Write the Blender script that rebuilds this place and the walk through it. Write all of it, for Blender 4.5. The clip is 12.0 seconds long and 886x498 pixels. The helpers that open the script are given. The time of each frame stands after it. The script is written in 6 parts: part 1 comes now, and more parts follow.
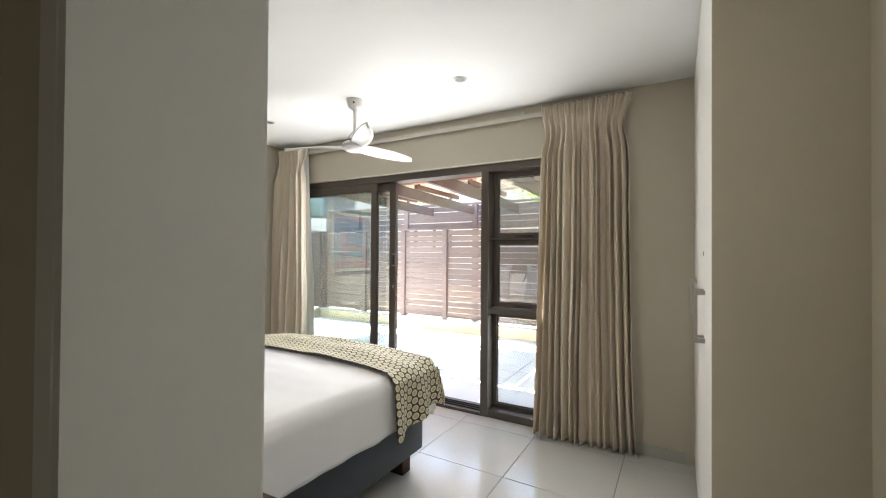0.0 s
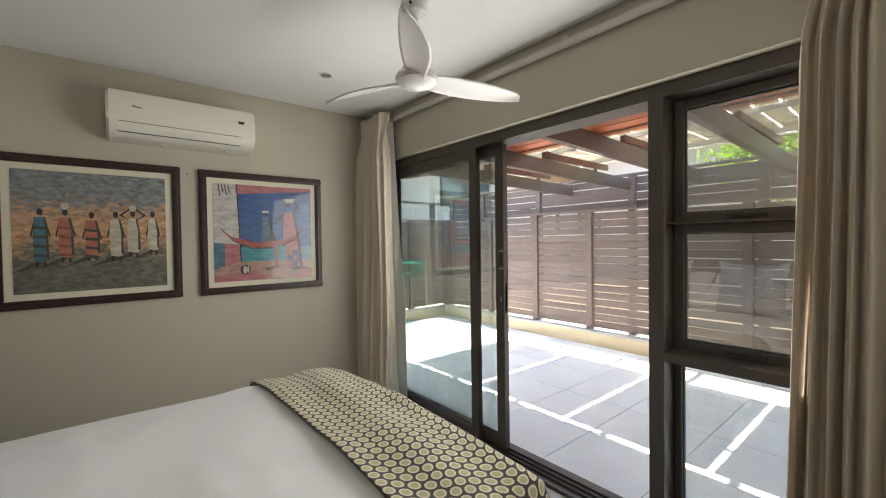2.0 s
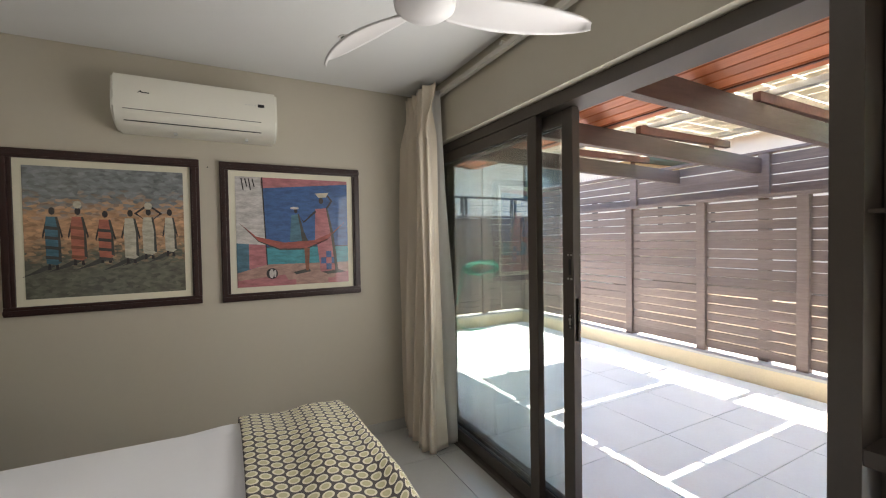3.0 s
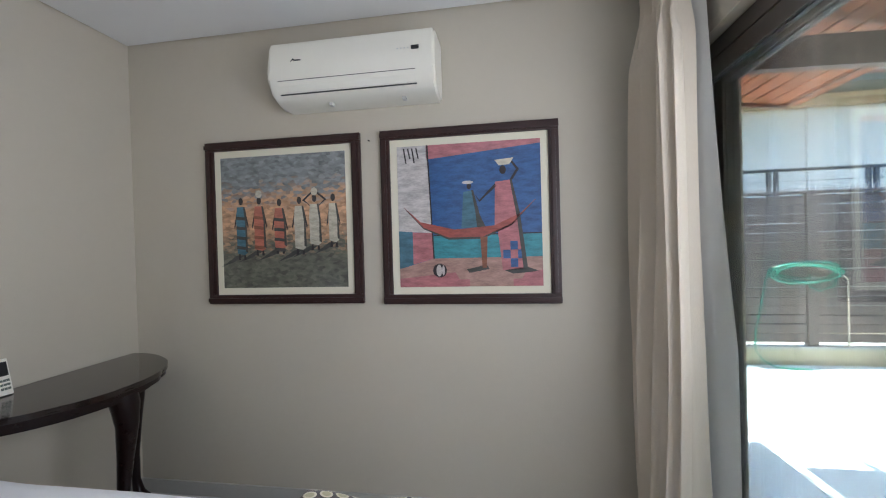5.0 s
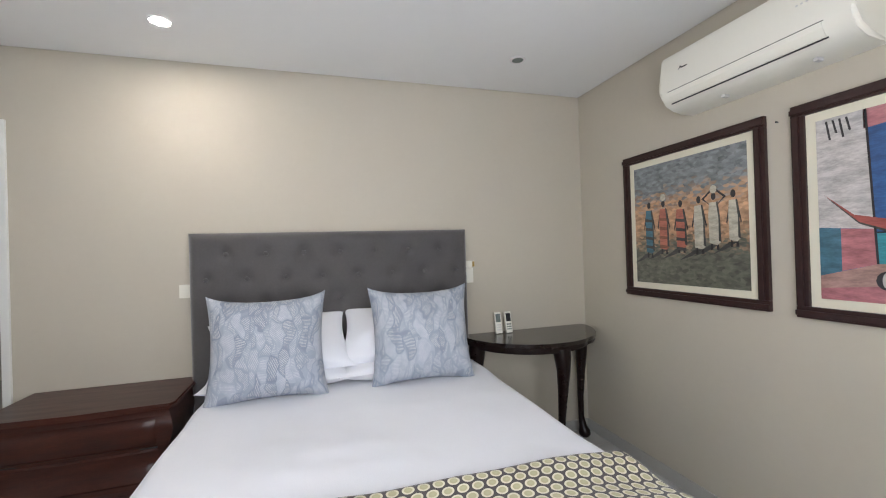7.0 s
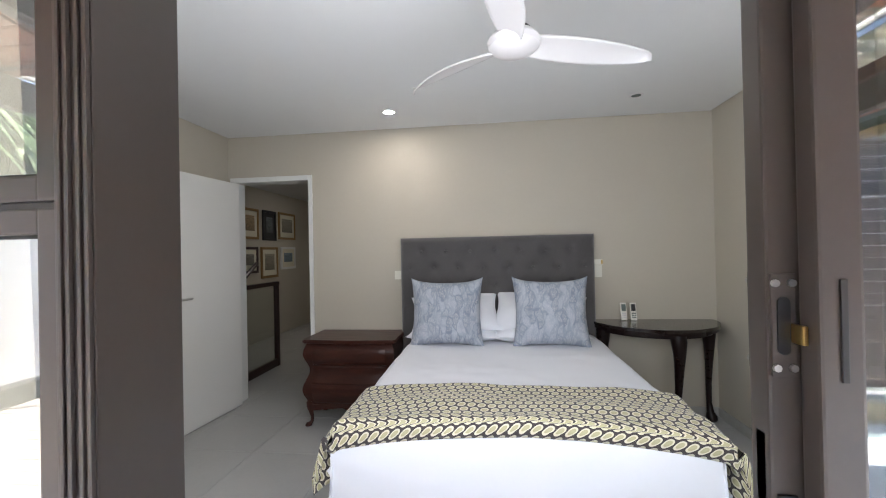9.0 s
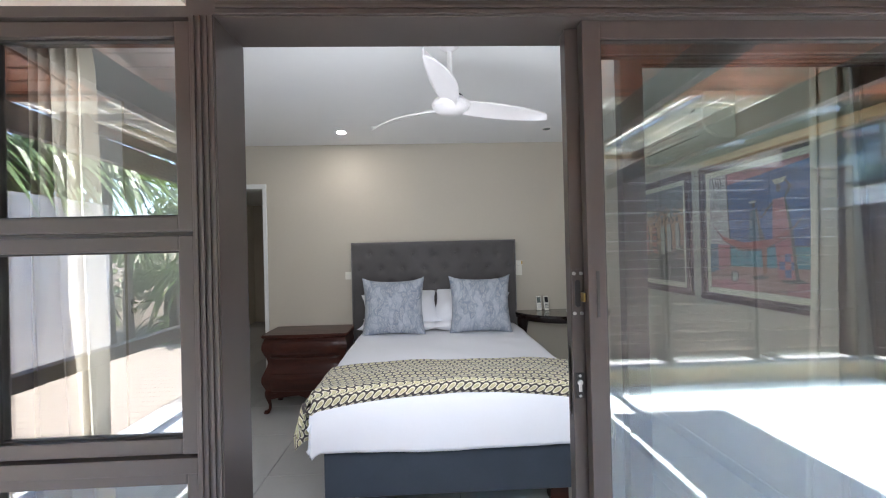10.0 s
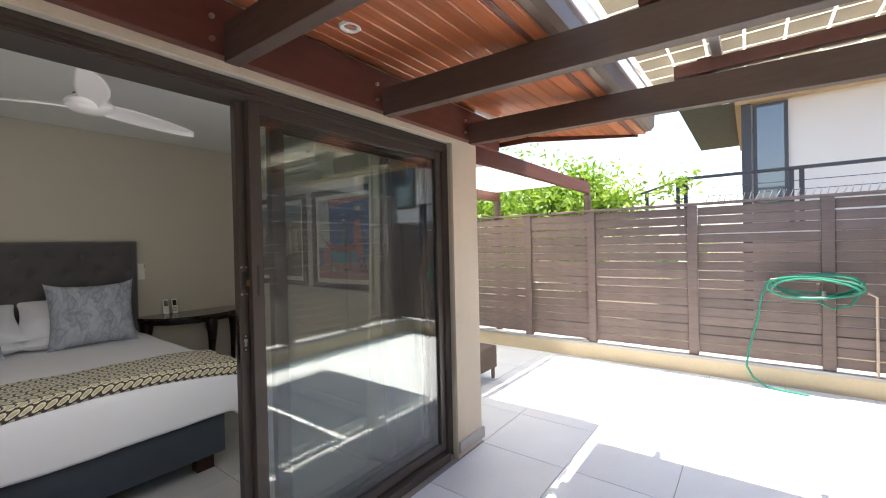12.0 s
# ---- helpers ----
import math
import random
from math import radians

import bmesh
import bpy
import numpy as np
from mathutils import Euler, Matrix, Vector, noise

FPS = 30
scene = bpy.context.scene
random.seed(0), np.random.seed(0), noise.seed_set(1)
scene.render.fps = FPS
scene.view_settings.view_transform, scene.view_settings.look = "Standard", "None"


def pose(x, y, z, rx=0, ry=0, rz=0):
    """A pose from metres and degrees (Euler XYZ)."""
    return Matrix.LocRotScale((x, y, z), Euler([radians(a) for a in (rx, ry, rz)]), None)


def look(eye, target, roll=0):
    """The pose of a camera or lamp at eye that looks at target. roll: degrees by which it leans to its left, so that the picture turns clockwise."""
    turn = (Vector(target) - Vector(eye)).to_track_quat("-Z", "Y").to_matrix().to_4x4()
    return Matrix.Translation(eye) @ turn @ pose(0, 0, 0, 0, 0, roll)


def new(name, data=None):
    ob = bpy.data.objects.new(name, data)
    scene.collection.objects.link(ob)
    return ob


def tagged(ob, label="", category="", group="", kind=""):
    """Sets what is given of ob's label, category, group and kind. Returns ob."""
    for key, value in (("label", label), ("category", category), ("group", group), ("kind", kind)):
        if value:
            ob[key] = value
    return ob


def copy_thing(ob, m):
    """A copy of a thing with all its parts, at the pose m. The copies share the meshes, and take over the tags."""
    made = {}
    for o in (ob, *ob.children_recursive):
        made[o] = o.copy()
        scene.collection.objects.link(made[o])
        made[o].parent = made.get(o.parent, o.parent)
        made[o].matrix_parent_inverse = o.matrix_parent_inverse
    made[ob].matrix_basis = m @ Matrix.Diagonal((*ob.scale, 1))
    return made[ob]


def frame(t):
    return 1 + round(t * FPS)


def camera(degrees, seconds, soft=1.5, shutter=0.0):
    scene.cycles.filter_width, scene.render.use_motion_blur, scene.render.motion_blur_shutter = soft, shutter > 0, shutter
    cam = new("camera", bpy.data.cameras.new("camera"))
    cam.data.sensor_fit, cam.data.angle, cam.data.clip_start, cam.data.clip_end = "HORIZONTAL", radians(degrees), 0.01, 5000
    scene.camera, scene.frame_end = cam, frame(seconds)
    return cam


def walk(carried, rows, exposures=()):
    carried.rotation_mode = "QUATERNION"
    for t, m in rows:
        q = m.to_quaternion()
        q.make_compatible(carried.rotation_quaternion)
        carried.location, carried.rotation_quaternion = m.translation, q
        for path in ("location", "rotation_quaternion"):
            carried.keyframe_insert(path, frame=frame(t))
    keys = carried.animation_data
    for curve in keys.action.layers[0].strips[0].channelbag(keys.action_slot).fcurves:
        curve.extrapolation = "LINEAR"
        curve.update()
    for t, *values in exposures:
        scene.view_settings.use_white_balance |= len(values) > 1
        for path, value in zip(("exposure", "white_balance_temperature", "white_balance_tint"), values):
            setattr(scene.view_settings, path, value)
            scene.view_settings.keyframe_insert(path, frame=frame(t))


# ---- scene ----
cam = camera(94.9, 12.0, soft=1.1)
EXPOSURES = [(0.0, 3.95, 6950, 11), (0.5, 3.5, 6900, 10), (1.5, 3.15, 7100, 10), (2.5, 2.85, 7350, 12), (4.5, 3.25, 6150, 15), (5.5, 3.4, 6050, 14),
             (6.5, 3.5, 6250, 15), (7.5, 3.7, 6450, 14), (9.5, 3.2, 6250, 14), (10.0, 3.15, 6200, 14), (10.5, 2.97, 6200, 15), (11.0, 2.55, 6450, 15), (11.5, 2.2, 6400, 12), (12.0, 2.0, 7050, 14)]
PATH = [
    (0, (0.288, 0.055, 1.334), (-0.714, 1.785, 1.355), 0.4),
    (0.5, (0.147, 0.37, 1.405), (-0.973, 2.027, 1.371), -0.5),
    (1, (0.037, 0.675, 1.407), (-1.24, 2.214, 1.368), -0.4),
    (1.5, (-0.116, 0.931, 1.382), (-1.524, 2.35, 1.349), -0.8),
    (2, (-0.31, 1.241, 1.393), (-1.848, 2.519, 1.353), -0.8),
    (2.5, (-0.494, 1.526, 1.409), (-2.15, 2.647, 1.363), -0.8),
    (3.5, (-0.86, 2.09, 1.39), (-2.745, 2.758, 1.348), -1.1),
    (4.0, (-1.1, 2.296, 1.37), (-3.060, 2.685, 1.332), -1.3),
    (4.5, (-1.347, 2.282, 1.352), (-3.345, 2.356, 1.318), -1.5),
    (5, (-1.53, 2.346, 1.332), (-3.505, 2.035, 1.309), -1.6),
    (5.5, (-1.659, 2.431, 1.336), (-3.499, 1.647, 1.322), -1.7),
    (6, (-1.736, 2.498, 1.332), (-3.278, 1.225, 1.322), -1.8),
    (6.5, (-1.702, 2.668, 1.35), (-2.799, 0.996, 1.348), -1.8),
    (7, (-1.615, 2.919, 1.358), (-2.192, 1.004, 1.367), -1.8),
    (7.5, (-1.593, 3.137, 1.345), (-1.7, 1.14, 1.366), -1.3),
    (9.5, (-1.725, 4.096, 1.385), (-1.482, 2.111, 1.396), -1.2),
    (10, (-1.665, 4.366, 1.394), (-1.743, 2.367, 1.405), -1.4),
    (10.5, (-1.513, 4.576, 1.401), (-2.069, 2.655, 1.402), -1.2),
    (11, (-1.388, 4.784, 1.382), (-2.394, 3.056, 1.379), -1.4),
    (11.5, (-1.309, 4.912, 1.387), (-2.651, 3.429, 1.378), -1.3),
    (12, (-1.241, 4.917, 1.396), (-2.836, 3.71, 1.377), -1.3),
]
walk(cam, [(t, look(eye, target, roll)) for t, eye, target, roll in PATH], EXPOSURES)

# ---- light ----
world = bpy.data.worlds.new("world")
scene.world = world
world.use_nodes = True
wn = world.node_tree.nodes
sky = wn.new("ShaderNodeTexSky")
sky.sky_type = "NISHITA"
sky.sun_disc = False
SUN_DIR = Vector((0.07, -0.17, -1.0)).normalized()
sky.sun_elevation = math.asin(-SUN_DIR.z)
sky.sun_rotation = math.atan2(-SUN_DIR.x, -SUN_DIR.y)
world.node_tree.links.new(sky.outputs[0], wn["Background"].inputs[0])
wn["Background"].inputs[1].default_value = 0.14
sun = new("sun", bpy.data.lights.new("sun", "SUN"))
sun.data.energy, sun.data.angle, sun.data.color = 4.1, radians(0.5), (1.0, 0.95, 0.88)
sun.rotation_euler = SUN_DIR.to_track_quat("-Z", "Y").to_euler()
# added area lamp just inside the glazed opening, boosts the daylight in the room
day = new("window_fill_lamp", bpy.data.lights.new("window_fill_lamp", "AREA"))
day.data.shape, day.data.size, day.data.size_y = "RECTANGLE", 2.25, 1.15
day.data.energy, day.data.color = 3.2, (0.93, 0.97, 1.0)
day.matrix_world = look((-1.70, 3.10, 1.42), (-1.70, 0.0, 1.60))
# the one recessed spot that is switched on
spot = new("downlight_beam", bpy.data.lights.new("downlight_beam", "SPOT"))
spot.data.energy, spot.data.spot_size, spot.data.spot_blend = 0.45, radians(165), 1.0
spot.data.color, spot.data.shadow_soft_size = (1.0, 0.95, 0.87), 0.03
spot.location = (-0.93, 0.74, 2.452)
hall_spot = new("passage_beam", bpy.data.lights.new("passage_beam", "SPOT"))
hall_spot.data.energy, hall_spot.data.spot_size, hall_spot.data.spot_blend = 0.9, radians(150), 1.0
hall_spot.data.color, hall_spot.data.shadow_soft_size = (1.0, 0.93, 0.82), 0.03
hall_spot.location = (0.9, -2.6, 2.435)


# ---- materials ----
def material(name, color, rough=0.6, metal=0.0, spec=0.5, second=None, scale=6.0, fine=60.0, bump=0.0, bump_scale=120.0, vary=0.06, stretch=(1, 1, 1), coat=0.0, island=False, trans=0.0, sheen=0.0):
    """Principled paint with two scales of variation and fine relief."""
    m = bpy.data.materials.new(name)
    m.use_nodes = True
    nt = m.node_tree
    b = nt.nodes["Principled BSDF"]
    b.inputs["Roughness"].default_value, b.inputs["Metallic"].default_value = rough, metal
    b.inputs["Specular IOR Level"].default_value = spec
    b.inputs["Coat Weight"].default_value = coat
    b.inputs["Coat Roughness"].default_value = 0.12
    b.inputs["Sheen Weight"].default_value = sheen
    tc = nt.nodes.new("ShaderNodeTexCoord")
    mp = nt.nodes.new("ShaderNodeMapping")
    mp.inputs["Scale"].default_value = stretch
    nt.links.new(tc.outputs["Object"], mp.inputs[0])
    n1 = nt.nodes.new("ShaderNodeTexNoise")
    n1.inputs["Scale"].default_value, n1.inputs["Detail"].default_value = scale, 4
    n2 = nt.nodes.new("ShaderNodeTexNoise")
    n2.inputs["Scale"].default_value, n2.inputs["Detail"].default_value = fine, 3
    for n in (n1, n2):
        nt.links.new(mp.outputs[0], n.inputs["Vector"])
    mix = nt.nodes.new("ShaderNodeMix")
    mix.data_type = "RGBA"
    c2 = second or tuple(c * (1 - 2.2 * vary) for c in color)
    mix.inputs[6].default_value, mix.inputs[7].default_value = (*color, 1), (*c2, 1)
    ramp = nt.nodes.new("ShaderNodeMapRange")
    ramp.inputs[1].default_value, ramp.inputs[2].default_value = 0.3, 0.7
    add = nt.nodes.new("ShaderNodeMath")
    add.operation = "MULTIPLY_ADD"
    add.inputs[1].default_value = 0.65
    half = nt.nodes.new("ShaderNodeMath")
    half.operation = "MULTIPLY"
    half.inputs[1].default_value = 0.35
    nt.links.new(n2.outputs[0], half.inputs[0])
    nt.links.new(n1.outputs[0], add.inputs[0])
    nt.links.new(half.outputs[0], add.inputs[2])
    nt.links.new(add.outputs[0], ramp.inputs[0])
    nt.links.new(ramp.outputs[0], mix.inputs[0])
    hsv = nt.nodes.new("ShaderNodeHueSaturation")
    nt.links.new(mix.outputs[2], hsv.inputs["Color"])
    if island:
        rnd = nt.nodes.new("ShaderNodeObjectInfo")
        geo = nt.nodes.new("ShaderNodeNewGeometry")
        both = nt.nodes.new("ShaderNodeMath")
        both.operation = "ADD"
        frac = nt.nodes.new("ShaderNodeMath")
        frac.operation = "FRACT"
        rng = nt.nodes.new("ShaderNodeMapRange")
        rng.inputs[3].default_value, rng.inputs[4].default_value = 1 - island, 1 + island
        nt.links.new(rnd.outputs["Random"], both.inputs[0])
        nt.links.new(geo.outputs["Random Per Island"], both.inputs[1])
        nt.links.new(both.outputs[0], frac.inputs[0])
        nt.links.new(frac.outputs[0], rng.inputs[0])
        nt.links.new(rng.outputs[0], hsv.inputs["Value"])
    nt.links.new(hsv.outputs[0], b.inputs["Base Color"])
    if bump:
        n3 = nt.nodes.new("ShaderNodeTexNoise")
        n3.inputs["Scale"].default_value, n3.inputs["Detail"].default_value = bump_scale, 4
        nt.links.new(mp.outputs[0], n3.inputs["Vector"])
        bp = nt.nodes.new("ShaderNodeBump")
        bp.inputs["Strength"].default_value, bp.inputs["Distance"].default_value = bump, 0.004
        nt.links.new(n3.outputs[0], bp.inputs["Height"])
        nt.links.new(bp.outputs[0], b.inputs["Normal"])
    rr = nt.nodes.new("ShaderNodeMapRange")
    rr.inputs[3].default_value, rr.inputs[4].default_value = max(0.02, rough - 0.06), min(1, rough + 0.08)
    nt.links.new(n1.outputs[0], rr.inputs[0])
    nt.links.new(rr.outputs[0], b.inputs["Roughness"])
    if trans:
        tr = nt.nodes.new("ShaderNodeBsdfTranslucent")
        ms = nt.nodes.new("ShaderNodeMixShader")
        ms.inputs[0].default_value = trans
        nt.links.new(hsv.outputs[0], tr.inputs[0])
        nt.links.new(b.outputs[0], ms.inputs[1])
        nt.links.new(tr.outputs[0], ms.inputs[2])
        nt.links.new(ms.outputs[0], nt.nodes["Material Output"].inputs[0])
    return m


def glass_material(name, tint=(0.93, 0.96, 0.95), gain=1.0):
    m = bpy.data.materials.new(name)
    m.use_nodes = True
    nt = m.node_tree
    nt.nodes.remove(nt.nodes["Principled BSDF"])
    lw = nt.nodes.new("ShaderNodeLayerWeight")
    lw.inputs[0].default_value = 0.5
    p5 = nt.nodes.new("ShaderNodeMath")
    p5.operation = "POWER"
    p5.inputs[1].default_value = 5.0
    nt.links.new(lw.outputs["Facing"], p5.inputs[0])
    mul = nt.nodes.new("ShaderNodeMath")
    mul.operation, mul.use_clamp = "MULTIPLY_ADD", True
    mul.inputs[1].default_value, mul.inputs[2].default_value = 0.9, 0.045 * gain
    tr, gl, ms = nt.nodes.new("ShaderNodeBsdfTransparent"), nt.nodes.new("ShaderNodeBsdfGlossy"), nt.nodes.new("ShaderNodeMixShader")
    tr.inputs[0].default_value = (*tint, 1)
    gl.inputs["Roughness"].default_value = 0.0
    nt.links.new(p5.outputs[0], mul.inputs[0])
    nt.links.new(mul.outputs[0], ms.inputs[0])
    nt.links.new(tr.outputs[0], ms.inputs[1])
    nt.links.new(gl.outputs[0], ms.inputs[2])
    nt.links.new(ms.outputs[0], nt.nodes["Material Output"].inputs[0])
    return m


def glow_material(name, color, strength):
    m = bpy.data.materials.new(name)
    m.use_nodes = True
    b = m.node_tree.nodes["Principled BSDF"]
    b.inputs["Emission Color"].default_value, b.inputs["Emission Strength"].default_value = (*color, 1), strength
    return m


PAINT = material("taupe_wall_paint", (0.53, 0.485, 0.40), 0.7, bump=0.12, bump_scale=180, vary=0.02, scale=1.3, fine=30)
CEIL = material("white_ceiling_paint", (0.78, 0.78, 0.77), 0.8, vary=0.012, scale=1.0, fine=14)
EXT = material("cream_exterior_plaster", (0.70, 0.61, 0.48), 0.85, bump=0.3, bump_scale=90, vary=0.05, scale=2)
WHITE = material("white_door_paint", (0.82, 0.81, 0.77), 0.32, vary=0.015, scale=2)
CASING = material("white_frame_enamel", (0.78, 0.78, 0.75), 0.35, vary=0.02)
TILE = material("grey_porcelain_tile", (0.53, 0.53, 0.515), 0.14, vary=0.035, scale=3, fine=40, island=0.03)
TILE_OUT = material("pale_patio_tile", (0.71, 0.77, 0.81), 0.45, vary=0.04, scale=2.5, fine=50, bump=0.05, island=0.04)
GROUT = material("grey_grout", (0.30, 0.29, 0.27), 0.9, vary=0.1)
SKIRT = material("grey_skirting_tile", (0.46, 0.45, 0.42), 0.3, vary=0.04)
BRONZE = material("bronze_aluminium", (0.080, 0.064, 0.054), 0.40, metal=0.0, spec=0.5, vary=0.05, scale=3, fine=90)
BRONZE_DK = material("dark_bronze_gasket", (0.03, 0.027, 0.025), 0.5, vary=0.05)
GLASS = glass_material("window_glass", gain=2.5)
GLASS_CASEMENT = glass_material("reflective_casement_glass", (0.84, 0.87, 0.86), gain=4.2)
STEEL = material("brushed_steel", (0.55, 0.54, 0.52), 0.3, metal=1.0, vary=0.04, stretch=(1, 1, 8))
BRASS = material("worn_brass", (0.65, 0.45, 0.16), 0.3, metal=1.0, vary=0.08)
DUVET = material("white_cotton", (0.78, 0.79, 0.83), 0.85, vary=0.012, scale=4, bump=0.15, bump_scale=260, sheen=0.2)
BASE_FAB = material("navy_upholstery", (0.034, 0.048, 0.068), 0.8, vary=0.08, bump=0.3, bump_scale=400, sheen=0.3)
HEADB = material("charcoal_velvet", (0.085, 0.078, 0.078), 0.75, vary=0.10, scale=5, fine=80, bump=0.2, bump_scale=350, sheen=0.5)
MAHOG = material("dark_mahogany", (0.068, 0.018, 0.010), 0.30, spec=0.3, second=(0.030, 0.009, 0.007), scale=5, fine=40, stretch=(1, 6, 6), coat=0.12)
EBONY = material("ebonised_wood", (0.014, 0.006, 0.005), 0.28, spec=0.3, second=(0.008, 0.004, 0.004), scale=6, fine=40, stretch=(1, 5, 5))
EBONY_TOP = material("polished_ebonised_top", (0.018, 0.009, 0.007), 0.14, second=(0.010, 0.006, 0.005), scale=6, fine=40, stretch=(1, 5, 5), coat=0.4)
FRAME_WD = material("dark_stained_frame", (0.040, 0.014, 0.012), 0.35, second=(0.022, 0.009, 0.008), scale=8, stretch=(3, 3, 3))
MATCARD = material("cream_mount_card", (0.74, 0.70, 0.56), 0.8, vary=0.02)
PLASTIC = material("ivory_plastic", (0.80, 0.78, 0.69), 0.35, vary=0.012, scale=2)
PLASTIC_GREY = material("pale_grey_plastic", (0.62, 0.62, 0.60), 0.4, vary=0.02)
BLACK = material("black_plastic", (0.015, 0.015, 0.016), 0.3, vary=0.05)
FANW = material("white_fan_plastic", (0.68, 0.655, 0.65), 0.35, vary=0.01)
CURTAIN = material("oatmeal_curtain", (0.84, 0.74, 0.61), 0.9, vary=0.035, scale=3, fine=200, bump=0.2, bump_scale=500, trans=0.16, sheen=0.2, stretch=(1, 1, 0.3))
LINING = material("white_curtain_lining", (0.76, 0.74, 0.70), 0.9, vary=0.02, bump=0.15, bump_scale=500, trans=0.35)
RAIL_M = material("off_white_rail", (0.62, 0.59, 0.53), 0.5, vary=0.04)
SOFFIT = material("varnished_soffit_board", (0.54, 0.17, 0.07), 0.30, second=(0.40, 0.115, 0.046), scale=4, fine=30, stretch=(0.6, 12, 6), coat=0.3, island=0.16)
LEDGER = material("red_brown_stained_timber", (0.155, 0.052, 0.038), 0.4, second=(0.10, 0.036, 0.027), scale=4, stretch=(0.8, 8, 8))
BEAM = material("dark_stained_beam", (0.120, 0.080, 0.064), 0.45, second=(0.078, 0.052, 0.044), scale=4, stretch=(8, 0.8, 8), bump=0.15)
SLAT = material("weathered_fence_slat", (0.195, 0.145, 0.126), 0.65, second=(0.135, 0.100, 0.088), scale=4, fine=40, stretch=(1.5, 1.5, 14), bump=0.2, island=0.13)
PLINTH = material("sandy_kerb_plaster", (0.60, 0.50, 0.34), 0.9, vary=0.08, scale=2, bump=0.3)
COPING = material("grey_coping", (0.42, 0.41, 0.40), 0.8, vary=0.06)
GUTTER = material("brown_gutter_metal", (0.22, 0.175, 0.145), 0.4, vary=0.05)
ROOF = material("clay_roof_tile", (0.36, 0.14, 0.09), 0.8, vary=0.12, scale=4)
CELL = material("solar_cell", (0.54, 0.50, 0.41), 0.3, vary=0.05, trans=0.45)
PANELGL = material("solar_backing_glass", (0.90, 0.89, 0.84), 0.4, vary=0.02, trans=0.85)
ALU = material("aluminium_profile", (0.62, 0.62, 0.62), 0.35, metal=0.8, vary=0.03)
HOSE = material("green_garden_hose", (0.02, 0.26, 0.17), 0.4, vary=0.1)
BEIGE_HOSE = material("beige_pipe", (0.55, 0.45, 0.35), 0.6, vary=0.1)
DECK = material("grey_timber_deck", (0.36, 0.31, 0.26), 0.6, second=(0.27, 0.23, 0.19), stretch=(1, 8, 1), island=0.08)
RENDER_W = material("white_boundary_render", (0.72, 0.71, 0.68), 0.9, vary=0.05, scale=1.5, bump=0.2)
NEIGH = material("pale_neighbour_plaster", (0.66, 0.62, 0.57), 0.9, vary=0.03, scale=0.8)
NEIGH_TAN = material("tan_fascia_paint", (0.50, 0.36, 0.22), 0.8, vary=0.05)
DARK_METAL = material("dark_painted_metal", (0.05, 0.05, 0.055), 0.5, vary=0.06)
GREEN_SOFFIT = material("dark_green_eave", (0.06, 0.08, 0.06), 0.7, vary=0.08)
SOIL = material("dry_garden_soil", (0.16, 0.12, 0.08), 0.95, vary=0.2, scale=3, bump=0.5, bump_scale=30)
LEAF = material("sunlit_leaf", (0.27, 0.42, 0.05), 0.5, second=(0.15, 0.27, 0.03), scale=2, trans=0.45, island=0.3)
LEAF_DK = material("palm_leaf", (0.19, 0.29, 0.09), 0.4, second=(0.11, 0.18, 0.06), scale=3, trans=0.25, island=0.25)
BARK = material("grey_bark", (0.18, 0.14, 0.11), 0.9, vary=0.15, scale=8, bump=0.6, bump_scale=30)
RATTAN = material("brown_woven_rattan", (0.15, 0.11, 0.085), 0.6, vary=0.2, scale=60, fine=160, bump=0.6, bump_scale=140)
SCREEN = material("grey_lcd", (0.16, 0.19, 0.17), 0.2, vary=0.05)
LAMP_ON = glow_material("lit_downlight_lens", (1.0, 0.95, 0.86), 30.0)
GOLD = material("gilt_frame", (0.36, 0.22, 0.08), 0.4, metal=0.3, vary=0.15, scale=20)


def nodes_of(name, rough):
    m = bpy.data.materials.new(name)
    m.use_nodes = True
    m.node_tree.nodes["Principled BSDF"].inputs["Roughness"].default_value = rough
    return m, m.node_tree, m.node_tree.nodes["Principled BSDF"]


def math_node(nt, op, a, b=0.0):
    n = nt.nodes.new("ShaderNodeMath")
    n.operation = op
    for i, v in enumerate((a, b)):
        if isinstance(v, (int, float)):
            n.inputs[i].default_value = v
        else:
            nt.links.new(v, n.inputs[i])
    return n.outputs[0]


